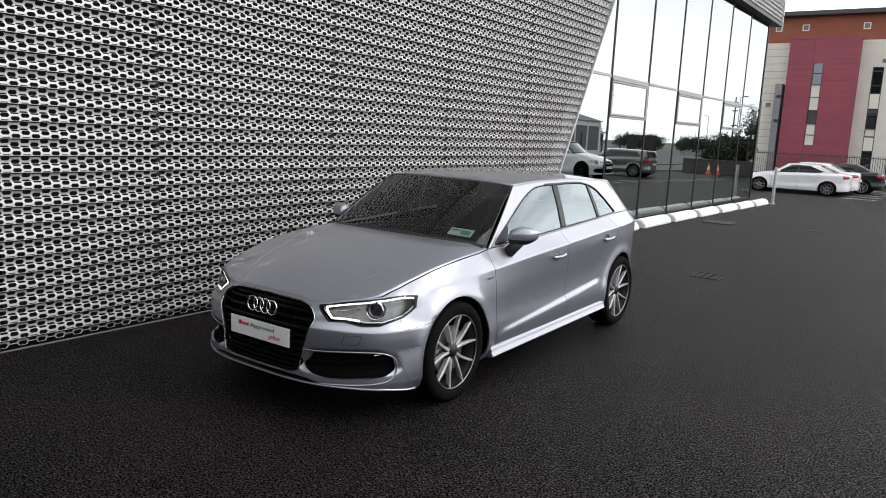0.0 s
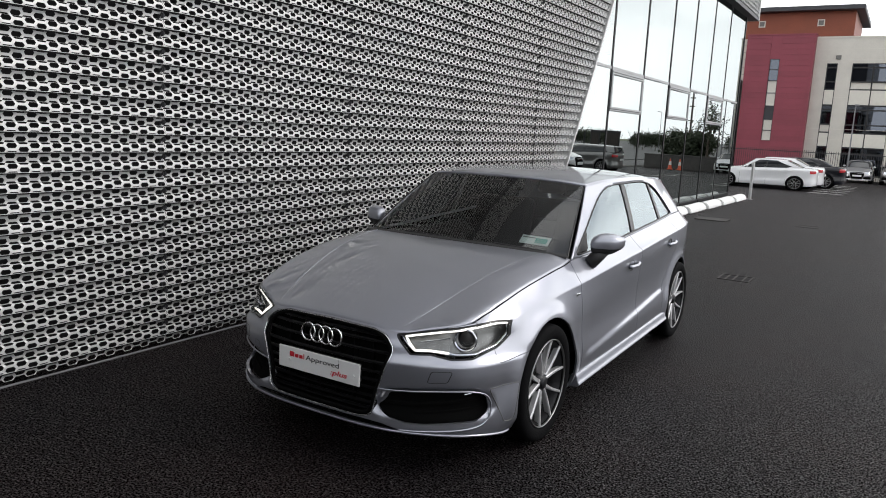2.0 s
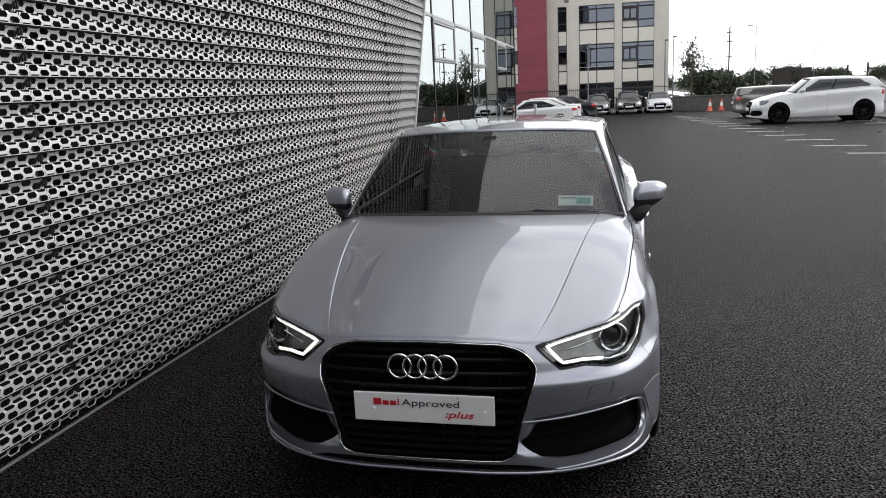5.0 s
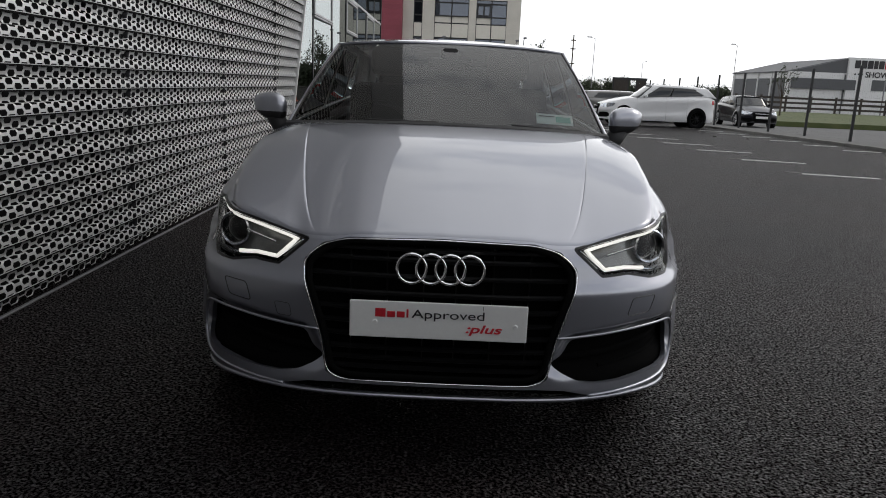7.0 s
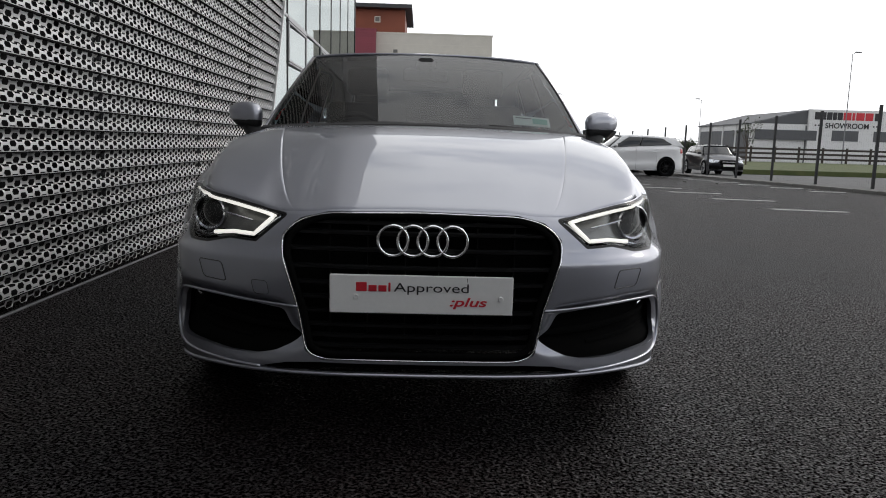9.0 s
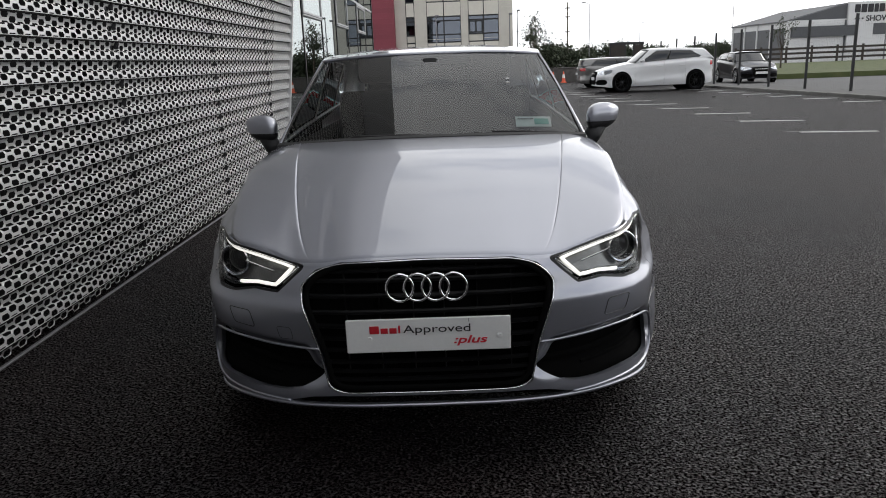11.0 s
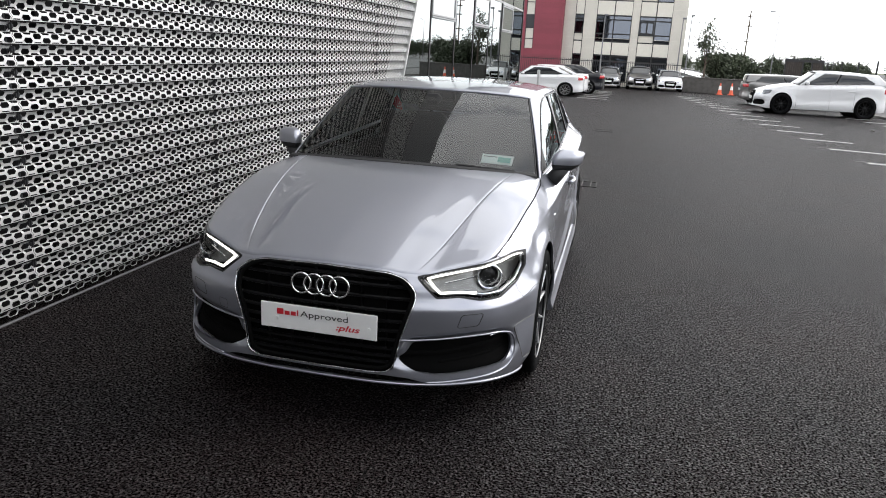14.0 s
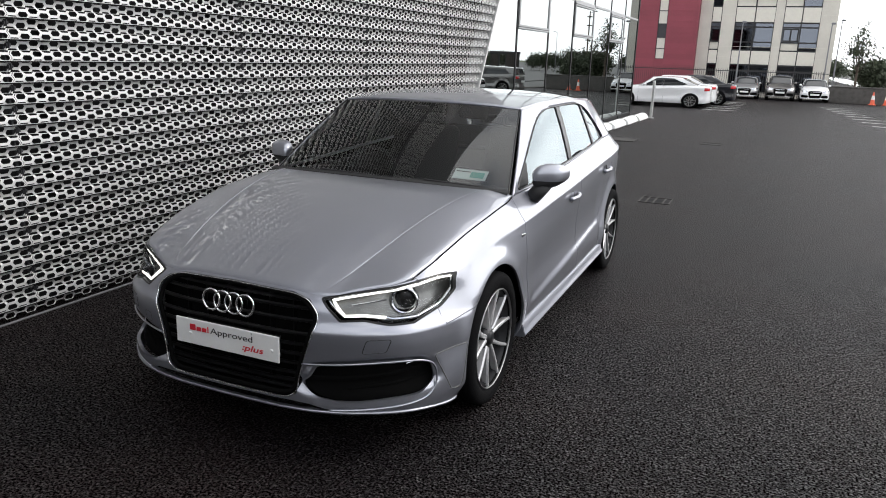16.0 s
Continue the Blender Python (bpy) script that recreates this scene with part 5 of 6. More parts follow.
            z -= min(1, t * 6) * (-.0016 * (1 - math.exp(-max(d, 0) / .004)) + .0012 * math.exp(-(d / .003) ** 2))
            if t == 0:
                z -= .003
            row.append((u * xe, y, z))
        hv += [(-x, y, z) for x, y, z in reversed(row[1:])] + row
    nu = 2 * (n_in + n_out) + 1
    hf = [(j * nu + i, j * nu + i + 1, (j + 1) * nu + i + 1, (j + 1) * nu + i) for j in range(nv) for i in range(nu - 1)]
    shell("bonnet", hv, hf, SILVER, car, .014, angle=14)

    for sgn in (1, -1):
        run = [Vector((sgn * (float(np.interp(y, fender[:, 1], fender[:, 0])) - .0008), y, float(np.interp(y, fender[:, 1], fender[:, 2])) + .0022)) for y in np.linspace(.345, 1.32, 50)]
        part("bonnet_seal", tube(run, .0034, False, 6), RUBBER, car, "dark shut line beside the bonnet", smooth=True)

    # windscreen, roof, side frames
    def patch(nu, nw, fn):
        pv = [fn(-1 + 2 * i / (nu - 1), j / nw) for j in range(nw + 1) for i in range(nu)]
        return np.array(pv), [(j * nu + i, j * nu + i + 1, (j + 1) * nu + i + 1, (j + 1) * nu + i) for j in range(nw) for i in range(nu - 1)]

    def screen(u, w, grow=1.0, back=0.0):
        x = u * grow * (.722 + (.574 - .722) * w)
        y0, y1 = 1.215 + .118 * u * u, 1.838 + .062 * u * u
        return (x, y0 + (y1 - y0) * w + back, .940 - .026 * u * u + (1.330 - .018 * u * u - .940 + .026 * u * u) * w + .022 * math.sin(math.pi * w) - back * .9)
    shell("windscreen", *patch(25, 14, screen), CAR_GLASS, car, 0, "tinted windscreen")
    # black border of the windscreen
    pts = [Vector(screen(1, w / 10)) for w in range(11)]
    for sgn in (1, -1):
        part("screen_trim", tube([Vector((p.x * sgn, p.y, p.z)) for p in pts], .0045, flat=1.0), GLOSSBLACK, car, angle=40)
    bm = bmesh.new()
    tube([Vector(screen(u / 12, 0)) + Vector((0, -.012, .0)) for u in range(-12, 13)], .03, bm=bm)
    part("cowl", bm, MATTBLACK, car, "black wiper cowl", angle=40)

    RX, RZ = curve((1.90, .587), (2.3, .615), (2.7, .627), (3.3, .612), (3.8, .555)), curve((1.90, 1.316), (2.3, 1.340), (2.7, 1.342), (3.3, 1.318), (3.8, 1.285))
    RC = curve((1.825, 1.336), (2.1, 1.368), (2.5, 1.384), (2.9, 1.380), (3.4, 1.354), (3.80, 1.318))

    def roof(u, w):
        y0 = 1.842 + .058 * u * u
        y = y0 + (3.80 - .05 * u * u - y0) * w
        edge_z = float(RZ(max(1.90, y)))
        mid = float(RC(y))
        return (u * float(RX(max(1.90, y))), y, edge_z + (mid - edge_z) * (1 - abs(u) ** 2.6))
    shell("roof", *patch(41, 40, roof), SILVER, car, .012)

    bx = lambda y: float(PX(np.interp(y, PY(np.linspace(.9, S_END - .9, 300)), np.linspace(.9, S_END - .9, 300)))) - float(OFF_TOP(y))

    belt = edge[(edge[:, 1] > 1.0) & (edge[:, 0] > .35)]

    def side(q, w, inset=0.0):
        yb, yt = 1.345 + 2.61 * q + .10 * float(smooth(.855, 1.0, q)), 1.902 + 1.82 * q
        b = Vector((min(bx(yb), float(np.interp(yb, belt[:, 1], belt[:, 0]))), yb, float(Z_SIDE(yb))))
        t = Vector((float(RX(yt)), yt, float(RZ(yt))))
        p = b.lerp(t, w)
        p.x += .006 * math.sin(math.pi * min(1, w)) - inset
        return p
    nq, nw = 150, 26
    grid = [(i / nq * 1.012, j / nw) for j in range(nw + 1) for i in range(nq + 1)]
    base = [(j * (nq + 1) + i, j * (nq + 1) + i + 1, (j + 1) * (nq + 1) + i + 1, (j + 1) * (nq + 1) + i) for j in range(nw) for i in range(nq)]
    flat = np.array([(q * 2.4, w * .42, 0) for q, w in grid])

    def lift(pv, inset=0.0):
        return np.array([side(p[0] / 2.4, p[1] / .42, inset) for p in pv])
    DLO = [(.045, .018), (2.02, .018), (2.05, .03), (1.93, .19), (1.80, .305), (1.66, .360), (1.44, .385), (.62, .385), (.46, .380), (.34, .360), (.25, .315), (.17, .235), (.07, .08)]
    DLO = rounded(DLO, .045)
    dlo = lambda q: poly_sdf(DLO, q[:, :2], .004)
    fv2, ff2 = clip(flat, base, dlo)
    gv, gf = clip(flat, base, lambda q: -dlo(q) - .006)
    def along(q):
        """The place along the car of a point of the side, and its height from belt to roof."""
        k, w = q[:, 0] / 2.4, q[:, 1] / .42
        return (1.345 + 2.61 * k) * (1 - w) + (1.902 + 1.82 * k) * w, w
    b_post, c_post = (lambda w: 2.462 + .012 * w), (lambda w: 3.175 - .095 * w)

    def between(q, lo, hi):
        """Positive between two uprights; each is a line along w and an offset, or None for no limit."""
        y, w = along(q)
        d = np.full(len(q), 9.0)
        if lo:
            d = np.minimum(d, y - lo[0](w) - lo[1])
        if hi:
            d = np.minimum(d, hi[0](w) + hi[1] - y)
        return d
    cuts = ((None, (b_post, -.036)), ((b_post, .036), (c_post, -.022)), ((c_post, .022), None))
    pillars = (((b_post, -.040), (b_post, .040)), ((c_post, -.026), (c_post, .026)))
    for flip in (False, True):
        m2 = (lambda a, b: mirrored(a, b, False)) if flip else (lambda a, b: (a, b))
        shell("window_frame", *m2(lift(fv2), ff2), SILVER, car, .016, "silver pillars and cant rail")
        rim_pts = [side(a / 2.4, b / .42, -.001) for a, b in fine_path(DLO, .02)]
        part("window_trim", tube([Vector((p.x * (-1 if flip else 1), p.y, p.z)) for p in rim_pts], .0048, True, 6), GLOSSBLACK, car, "black window trim", angle=50)
        for a, b in cuts:
            wv, wf = clip(gv, gf, lambda q, a=a, b=b: between(q, a, b))
            shell("side_window", *m2(lift(wv, .006), wf), SIDE_GLASS, car, 0, "dark tinted side window")
        sail = [(.052, .022), (.20, .022), (.12, .15)]
        wv, wf = clip(flat, base, lambda q: -poly_sdf(sail, q[:, :2]))
        shell("corner_trim", *m2(lift(wv, -.002), wf), MATTBLACK, car, .006, "black mirror corner")
        for a, b in pillars:
            wv, wf = clip(gv, gf, lambda q, a=a, b=b: between(q, a, b))
            shell("door_pillar", *m2(lift(wv, .0), wf), GLOSSBLACK, car, .008)

    # tail: hatch glass and lid close the back
    def hatch(u, w):
        yb, yt = 4.06, 3.755
        x = u * (.57 + (.54 - .57) * w)
        return (x, yb + (yt - yb) * w + .05 * (1 - u * u), 1.0 + .285 * w + .025 * (1 - u * u) * w)
    hvv, hff = patch(21, 10, hatch)
    shell("hatch_window", hvv, [tuple(reversed(p)) for p in hff], SIDE_GLASS, car, 0)
    shell("hatch_lid", *patch(21, 4, lambda u, w: (u * (.60 - .03 * w), 4.22 - .10 * w - .12 * u * u, .965 + .04 * w)), SILVER, car, .01)
    bm = box(-.53, .53, 3.72, 3.86, 1.272, 1.302, .012, seg=2)
    for q in bm.verts:
        q.co.z += .026 * (1 - (q.co.x / .53) ** 2)
        q.co.y -= .06 * (q.co.x / .53) ** 2
    part("spoiler", bm, SILVER, car, angle=40)

    # grille: recess, bars, bezel, badge, plate
    grille = thing("grille", "")
    grille.parent = car
    rec = [(-.38, .27), (.38, .27), (.40, .60), (.30, .665), (-.30, .665), (-.40, .60)]
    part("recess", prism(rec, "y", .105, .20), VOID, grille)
    def half_width(z, pad=0.0):
        return float(np.interp(z, [.268, .288, .40, .568, .612, .655, .682], [.28, .325, .345, .398, .398, .352, .26])) - pad
    for z in (.650, .622, .576, .528, .482, .440, .400, .360, .328, .300):
        w = half_width(z)
        pts = [Vector((x, front_y(x, z, .028), z)) for x in np.linspace(-w, w, 25)]
        part("bar", tube(pts, .0105, seg=6, flat=.75), GLOSSBLACK, grille, angle=40)
    for x in (-.27, -.16, -.05, .05, .16, .27):
        part("rib", box(x - .002, x + .002, front_y(x, .6, .05), front_y(x, .6, .05) + .03, .30, .66), GLOSSBLACK, grille)
    ring = rounded(GRILLE, .03)
    part("bezel", tube(on_nose(fine_path([(x * .975, .475 + (z - .475) * .955) for x, z in ring]), .012), .0095, True, flat=1.0), VOID, grille, "black surround", angle=50)
    cv, cf = collar(GRILLE_CUT, .0055, .0105, .6)
    shell("bright_edge", *mirrored(cv, cf), SILVER, grille, .002, out=1)
    part("edge_bead", tube(on_nose(fine_path([(x * 1.012, .475 + (z - .475) * 1.012) for x, z in rounded(GRILLE_CUT, .03)]), -.001), .0026, True, 6), CHROME, grille, "thin bright edge", smooth=True)
    badge = thing("badge", "")
    badge.parent = car
    for k in range(4):
        x = -.0845 + .0563 * k
        pts = [Vector((x + .0425 * math.cos(a), .018 + .02 * 0, .608 + .0425 * math.sin(a))) for a in np.linspace(0, 2 * math.pi, 49)[:-1]]
        part("ring", tube([p + Vector((0, .10 * (p.z - .608), 0)) for p in pts], .0048, True, 8), CHROME, badge, "chrome ring", angle=60)
    plate = thing("licence_plate", "")
    plate.parent = car
    part("board", box(-.26, .26, -.004, .004, .402, .513, .003, seg=2), PLATE, plate, "white dealer plate")
    part("backing", box(-.235, .235, .004, .045, .415, .50), MATTBLACK, plate)
    m = pose(0, 0, 0, 90, 0, 0)
    for a, b in ((-.185, -.155), (-.150, -.127), (-.122, -.099), (-.094, -.088)):
        part("word_bar", box(a, b, -.0062, -.0045, .466, .492 if a in (-.185, -.094) else .484, .001), RED, plate)
    lettering("letters", "Approved", .0365, pose(-.079, -.0052, .4665, 90, 0, 0) @ Matrix.Diagonal((1.46, 1, 1, 1)), INK, plate, .0006)
    lettering("letters", ":plus", .0355, pose(.078, -.0052, .4275, 90, 0, 0) @ Matrix.Diagonal((1.62, 1, 1, 1)), RED, plate, .0006, shear=.25, bold=.0006)
    for x in (-.185, .225):
        part("screw", rod((x, -.009, .45), (x, -.003, .45), .006, .008, 14), PLATE, plate)
    part("scuff", box(.128, .1295, -.0055, -.004, .497, .508), INK, plate)

    # lamps
    for sgn in (1, -1):
        lamp = thing("headlamp", "")
        lamp.parent = car
        M = lambda pts: [Vector((p.x * sgn, p.y, p.z)) for p in pts]
        lv, lf = (lamp_v, lamp_f) if sgn > 0 else mirrored(lamp_v, lamp_f, False)
        shell("lens", lv, lf, LENS, lamp, 0, "clear lamp lens")
        bv2 = lamp_v[:, :3]
        deep = bv2 + np.array([-.035, .062, 0])
        dv, df = (deep, lamp_f) if sgn > 0 else mirrored(deep, lamp_f, False)
        shell("bucket", dv, df, LAMPGREY, lamp, 0)
        cv, cf = collar(LAMP, -.002, .0050)
        shell("gasket", *((cv, cf) if sgn > 0 else mirrored(cv, cf, False)), GLOSSBLACK, lamp, .012, "black lamp surround")
        inner = [(.600 + (x - .600) * .955, .652 + (z - .652) * .88) for x, z in LAMP]
        pi = fine_path(rounded(inner, .012))
        part("chrome_rim", tube(M(on_nose(pi, .016)), .003, True, 6), LAMPCHROME, lamp, angle=50)
        strip = [(.772, .713), (.735, .716), (.60, .695), (.470, .670), (.436, .661), (.494, .607), (.56, .609), (.63, .600)]
        part("running_light", tube(M(on_nose(fine_path(strip, .01, False), .014)), .0062, False, 8), DRL, lamp, "white light guide")
        wave = [(.555, .606), (.60, .604), (.652, .590), (.715, .588), (.755, .613), (.773, .665), (.766, .712)]
        part("reflector", tube(M(on_nose(fine_path(wave, .01, False), .020)), .009, False, 8), LAMPCHROME, lamp, smooth=True)
        part("fin", tube(M(on_nose(fine_path([(.505, .643), (.615, .662)], .01, False), .024)), .003, False, 6), LAMPCHROME, lamp)
        c = Vector((.668, front_y(.668, .652, .026), .652))
        d = Vector((.35, -1, 0)).normalized()
        turn = Matrix.Translation((c.x * sgn, c.y, c.z)) @ Vector((d.x * sgn, d.y, 0)).to_track_quat("X", "Z").to_matrix().to_4x4()
        bez = lathe([(.056, -.03), (.056, .004), (.052, .008), (.047, .004), (.046, -.03)], 40)
        bez.transform(turn)
        part("bezel", bez, LAMPCHROME, lamp, angle=40)
        eye = lathe([(.0004, -.004), (.016, -.006), (.031, -.012), (.041, -.022), (.043, -.034)], 36)
        eye.transform(turn)
        part("projector", eye, GLOSSBLACK, lamp, "dark projector lens", smooth=True)
        # intake: recess, blade, fog detail
        intake = thing("air_intake", "")
        intake.parent = car
        pv, pf, _ = skin_grid(260, 44, 6)
        pv, pf = clip(pv, pf, lambda q: np.where(y_(q) < .7, -poly_sdf(INTAKE, xz(q), .012), -9))
        pv = pv[:, :3] + np.array([-.008, .04, 0])
        pv, pf = (pv, pf) if sgn > 0 else mirrored(pv, pf, False)
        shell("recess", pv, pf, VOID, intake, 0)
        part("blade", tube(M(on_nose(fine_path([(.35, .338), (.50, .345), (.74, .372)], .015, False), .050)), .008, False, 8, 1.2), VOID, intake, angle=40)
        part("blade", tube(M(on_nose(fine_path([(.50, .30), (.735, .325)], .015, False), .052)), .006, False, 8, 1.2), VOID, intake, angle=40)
        part("sensor", tube(M(on_nose([(.690, .394), (.712, .398)], .042)), .0045, False, 8), LAMPCHROME, intake)
        lip_i = rounded_path([(.352, .412), (.476, .419), (.624, .428), (.735, .425), (.778, .398), (.792, .34), (.789, .275), (.764, .238), (.64, .233), (.465, .229)])
        part("intake_lip", tube(M(on_nose(fine_path(lip_i, .012, False), -.0012)), .0042, False, 8), SILVER, intake, "thin silver lip round the opening", smooth=True)
        # washer cover outline
        sq = [(.574, .467), (.654, .471), (.672, .524), (.590, .523)]
        part("washer_cover", tube(M(on_nose(fine_path(rounded(sq, .012)), .0008)), .0024, True, 4), INK, car)
        # vertical inset on the bumper's flank
        s_of = lambda y: float(np.interp(y, PY(np.linspace(0, 2, 400)), np.linspace(0, 2, 400)))
        pts = []
        for y, z in fine_path(rounded([(.33, .420), (.515, .428), (.485, .24), (.43, .235)], .02)):
            p = skin(np.array([s_of(y)]), np.array([z]), .0006)[0][0]
            pts.append(Vector((p[0] * sgn, p[1], p[2])))
        part("flank_groove", tube(pts, .0022, True, 5), LAMPGREY, car)
    tow = [(-.494, .481), (-.445, .480), (-.438, .441), (-.484, .441)]
    part("tow_cover", tube(on_nose(fine_path(rounded(tow, .01)), .0008), .0017, True, 4), INK, car)
    part("slot_recess", prism([(-.47, .224), (.47, .224), (.40, .256), (-.40, .256)], "y", .05, .12), VOID, car)
    ss = np.linspace(0, 1.10, 60)
    low_edge = skin(ss, Z_BASE(PY(ss)) + .003)[0]
    path = [Vector((-p[0], p[1], p[2])) for p in low_edge[:0:-1]] + [Vector(tuple(p)) for p in low_edge]
    part("lip", tube(path, .0065, False, 8), SILVER, car, smooth=True)
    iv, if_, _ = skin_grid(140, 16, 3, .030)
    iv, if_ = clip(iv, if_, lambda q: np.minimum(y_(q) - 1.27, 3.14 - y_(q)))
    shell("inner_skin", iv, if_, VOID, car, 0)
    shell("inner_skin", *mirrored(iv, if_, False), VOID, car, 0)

    # wheels
    tyre, rim, lip_, sp, hub, disc = wheel_meshes()
    meshes = [("tyre", finish(tyre, "tyre", True), RUBBER), ("rim_lip", finish(lip_, "rim_lip", True), DISC), ("rim", finish(rim, "rim", True), ALLOY_DARK)]
    meshes += [("spoke", finish(b, "spoke"), ALLOY) for b in sp]
    meshes += [("hub_cap", finish(hub, "hub_cap", True), ALLOY_DARK), ("brake_disc", finish(disc, "brake_disc"), DISC)]
    for a in AXLES:
        for sgn in (1, -1):
            w = new("wheel")
            w.parent = car
            w.matrix_local = pose(sgn * .760, a, WHEEL_Z + .001, 8, 0, 0 if sgn > 0 else 180)
            for n_, me, mt in meshes:
                part(n_, me, mt, w)
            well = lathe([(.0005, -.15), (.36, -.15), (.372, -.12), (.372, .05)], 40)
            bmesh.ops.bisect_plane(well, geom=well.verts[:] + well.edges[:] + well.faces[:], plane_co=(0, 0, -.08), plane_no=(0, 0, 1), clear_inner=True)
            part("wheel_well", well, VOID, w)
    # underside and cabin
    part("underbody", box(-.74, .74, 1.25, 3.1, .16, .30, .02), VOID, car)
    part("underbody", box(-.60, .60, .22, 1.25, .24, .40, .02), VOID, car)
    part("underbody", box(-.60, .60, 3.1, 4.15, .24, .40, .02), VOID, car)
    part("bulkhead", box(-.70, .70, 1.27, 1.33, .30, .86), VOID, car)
    part("dashboard", prism([(1.25, .80), (1.30, .905), (1.55, .915), (1.70, .87), (1.74, .70), (1.30, .60)], "x", -.70, .70), TRIM_IN, car)
    part("cabin_floor", box(-.72, .72, 1.3, 4.0, .30, .34), TRIM_IN, car)
    part("parcel_shelf", box(-.62, .62, 3.45, 4.0, .86, .89, .01), TRIM_IN, car)
    for sgn in (1, -1):
        part("door_lining", box(sgn * .70, sgn * .74, 1.4, 3.6, .34, .90, .01), TRIM_IN, car)

    def seat(x, y, w, hgt, rest):
        s = thing("seat", "")
        s.parent = car
        part("cushion", box(x - w / 2, x + w / 2, y, y + .5, .42, .58, .05, seg=3), TRIM_IN, s, smooth=True)
        b = box(x - w / 2, x + w / 2, -.06, .06, 0, hgt, .05, seg=3)
        b.transform(pose(0, y + .48, .55, -18, 0, 0))
        part("backrest", b, TRIM_IN, s, smooth=True)
        for k in rest:
            h = box(x + k - .13, x + k + .13, -.045, .045, 0, .18, .04, seg=3)
            h.transform(pose(0, y + .68, .57 + hgt, -12, 0, 0))
            part("headrest", h, TRIM_IN, s, smooth=True)
    seat(-.36, 2.0, .5, .60, (0,))
    seat(.36, 2.0, .5, .60, (0,))
    seat(0, 2.95, 1.2, .52, (-.4, .4))
    wheel_pts = [Vector((-.36 + .18 * math.cos(a), 1.80 + .07 * math.sin(a), .86 + .165 * math.sin(a))) for a in np.linspace(0, 2 * math.pi, 33)[:-1]]
    part("steering_wheel", tube(wheel_pts, .013, True), TRIM_IN, car)
    rear_view = box(-.115, .115, 1.86, 1.90, 1.20, 1.265, .015, seg=2)
    part("rear_view_mirror", rear_view, TRIM_IN, car)
    part("sensor_mount", box(-.05, .05, 1.76, 1.84, 1.25, 1.31, .02), TRIM_IN, car)
    # windscreen disc
    def on_screen(x, w, back):
        return Vector(screen(x / (.722 - .148 * w), w, 1.0, back))
    disc_v = [on_screen(x, w, .006) for w in (.115, .21) for x in np.linspace(.405, .578, 5)]
    sticker = raw("windscreen_disc", disc_v, [(i, i + 1, i + 6, i + 5) for i in range(4)])
    ob = part("windscreen_disc", sticker, STICKER, car, "pale green parking disc")
    ob.modifiers.new("thickness", "SOLIDIFY").thickness = .0015
    gv2 = [on_screen(x, w, .003) for w in (.13, .185) for x in np.linspace(.495, .565, 4)]
    part("print_patch", raw("print_patch", gv2, [(i, i + 1, i + 5, i + 4) for i in range(3)]), STICK_GREEN, ob)
    gv2 = [on_screen(x, w, .003) for w in (.178, .186) for x in np.linspace(.415, .49, 4)]
    part("print_bar", raw("print_bar", gv2, [(i, i + 1, i + 5, i + 4) for i in range(3)]), INK, ob)
    # wipers
    for x0, x1 in ((.60, .02), (-.05, -.62)):
        pts = [on_screen(x0 + (x1 - x0) * t, .022 + .012 * math.sin(math.pi * t), -.010) for t in np.linspace(0, 1, 12)]
        wiper = part("wiper", tube(pts, .0055, False, 6), MATTBLACK, car)
        part("arm", tube([pts[0] + Vector((.04, -.03, -.02)), pts[0] + Vector((0, 0, .008)), pts[6] + Vector((0, 0, .008))], .006, False, 6), MATTBLACK, wiper)
    # mirrors, handles, badges on the flanks
    for sgn in (1, -1):
        mir = thing("door_mirror", "")
        mir.parent = car
        def pod(lo, hi, grow, lift_):
            bm = bmesh.new()
            bmesh.ops.create_uvsphere(bm, u_segments=36, v_segments=20, radius=1)
            for q in bm.verts:
                x, y, z = q.co
                sx = .088 * (1 + .10 * z)
                px = .868 + sx * math.copysign(abs(x) ** .72, x)
                taper = 1 - .30 * smooth(-.2, 1.0, np.array(x))
                pz = .995 + .066 * float(taper) * math.copysign(abs(z) ** (.78 if z > 0 else .5), z) + .012 * x
                py = 1.60 + (.075 if y < 0 else .045) * math.copysign(abs(y) ** .85, y) + .045 * (x + .2)
                q.co = (px, py, pz)
            geo = bm.verts[:] + bm.edges[:] + bm.faces[:]
            bmesh.ops.bisect_plane(bm, geom=geo, plane_co=(0, 0, lo), plane_no=(0, 0, 1), clear_inner=lo > 0)
            geo = bm.verts[:] + bm.edges[:] + bm.faces[:]
            bmesh.ops.bisect_plane(bm, geom=geo, plane_co=(0, 0, hi), plane_no=(0, 0, 1), clear_outer=hi < 2)
            if sgn < 0:
                bmesh.ops.transform(bm, matrix=Matrix.Diagonal((-1, 1, 1, 1)), verts=bm.verts)
                bmesh.ops.reverse_faces(bm, faces=bm.faces)
            return bm
        part("cap", pod(.972, 9, 1, 0), SILVER, mir, "silver mirror cap", smooth=True)
        part("housing", pod(-9, .970, 1, 0), MATTBLACK, mir, "black mirror base", smooth=True)
        part("stalk", tube([Vector((sgn * .785, 1.555, .875)), Vector((sgn * .81, 1.56, .905)), Vector((sgn * .845, 1.585, .955))], .042, False, 12), MATTBLACK, mir, smooth=True)
        for y, z in ((2.20, .785), (3.14, .836)):
            hnd = thing("door_handle", "")
            hnd.parent = car
            pts = [Vector((sgn * (.866 + .020 * math.sin(math.pi * t) ** .6), y - .10 + .20 * t, z + .004 * t)) for t in np.linspace(0, 1, 15)]
            part("grip", tube(pts, .011, False, 10, 1.15), SILVER, hnd, smooth=True)
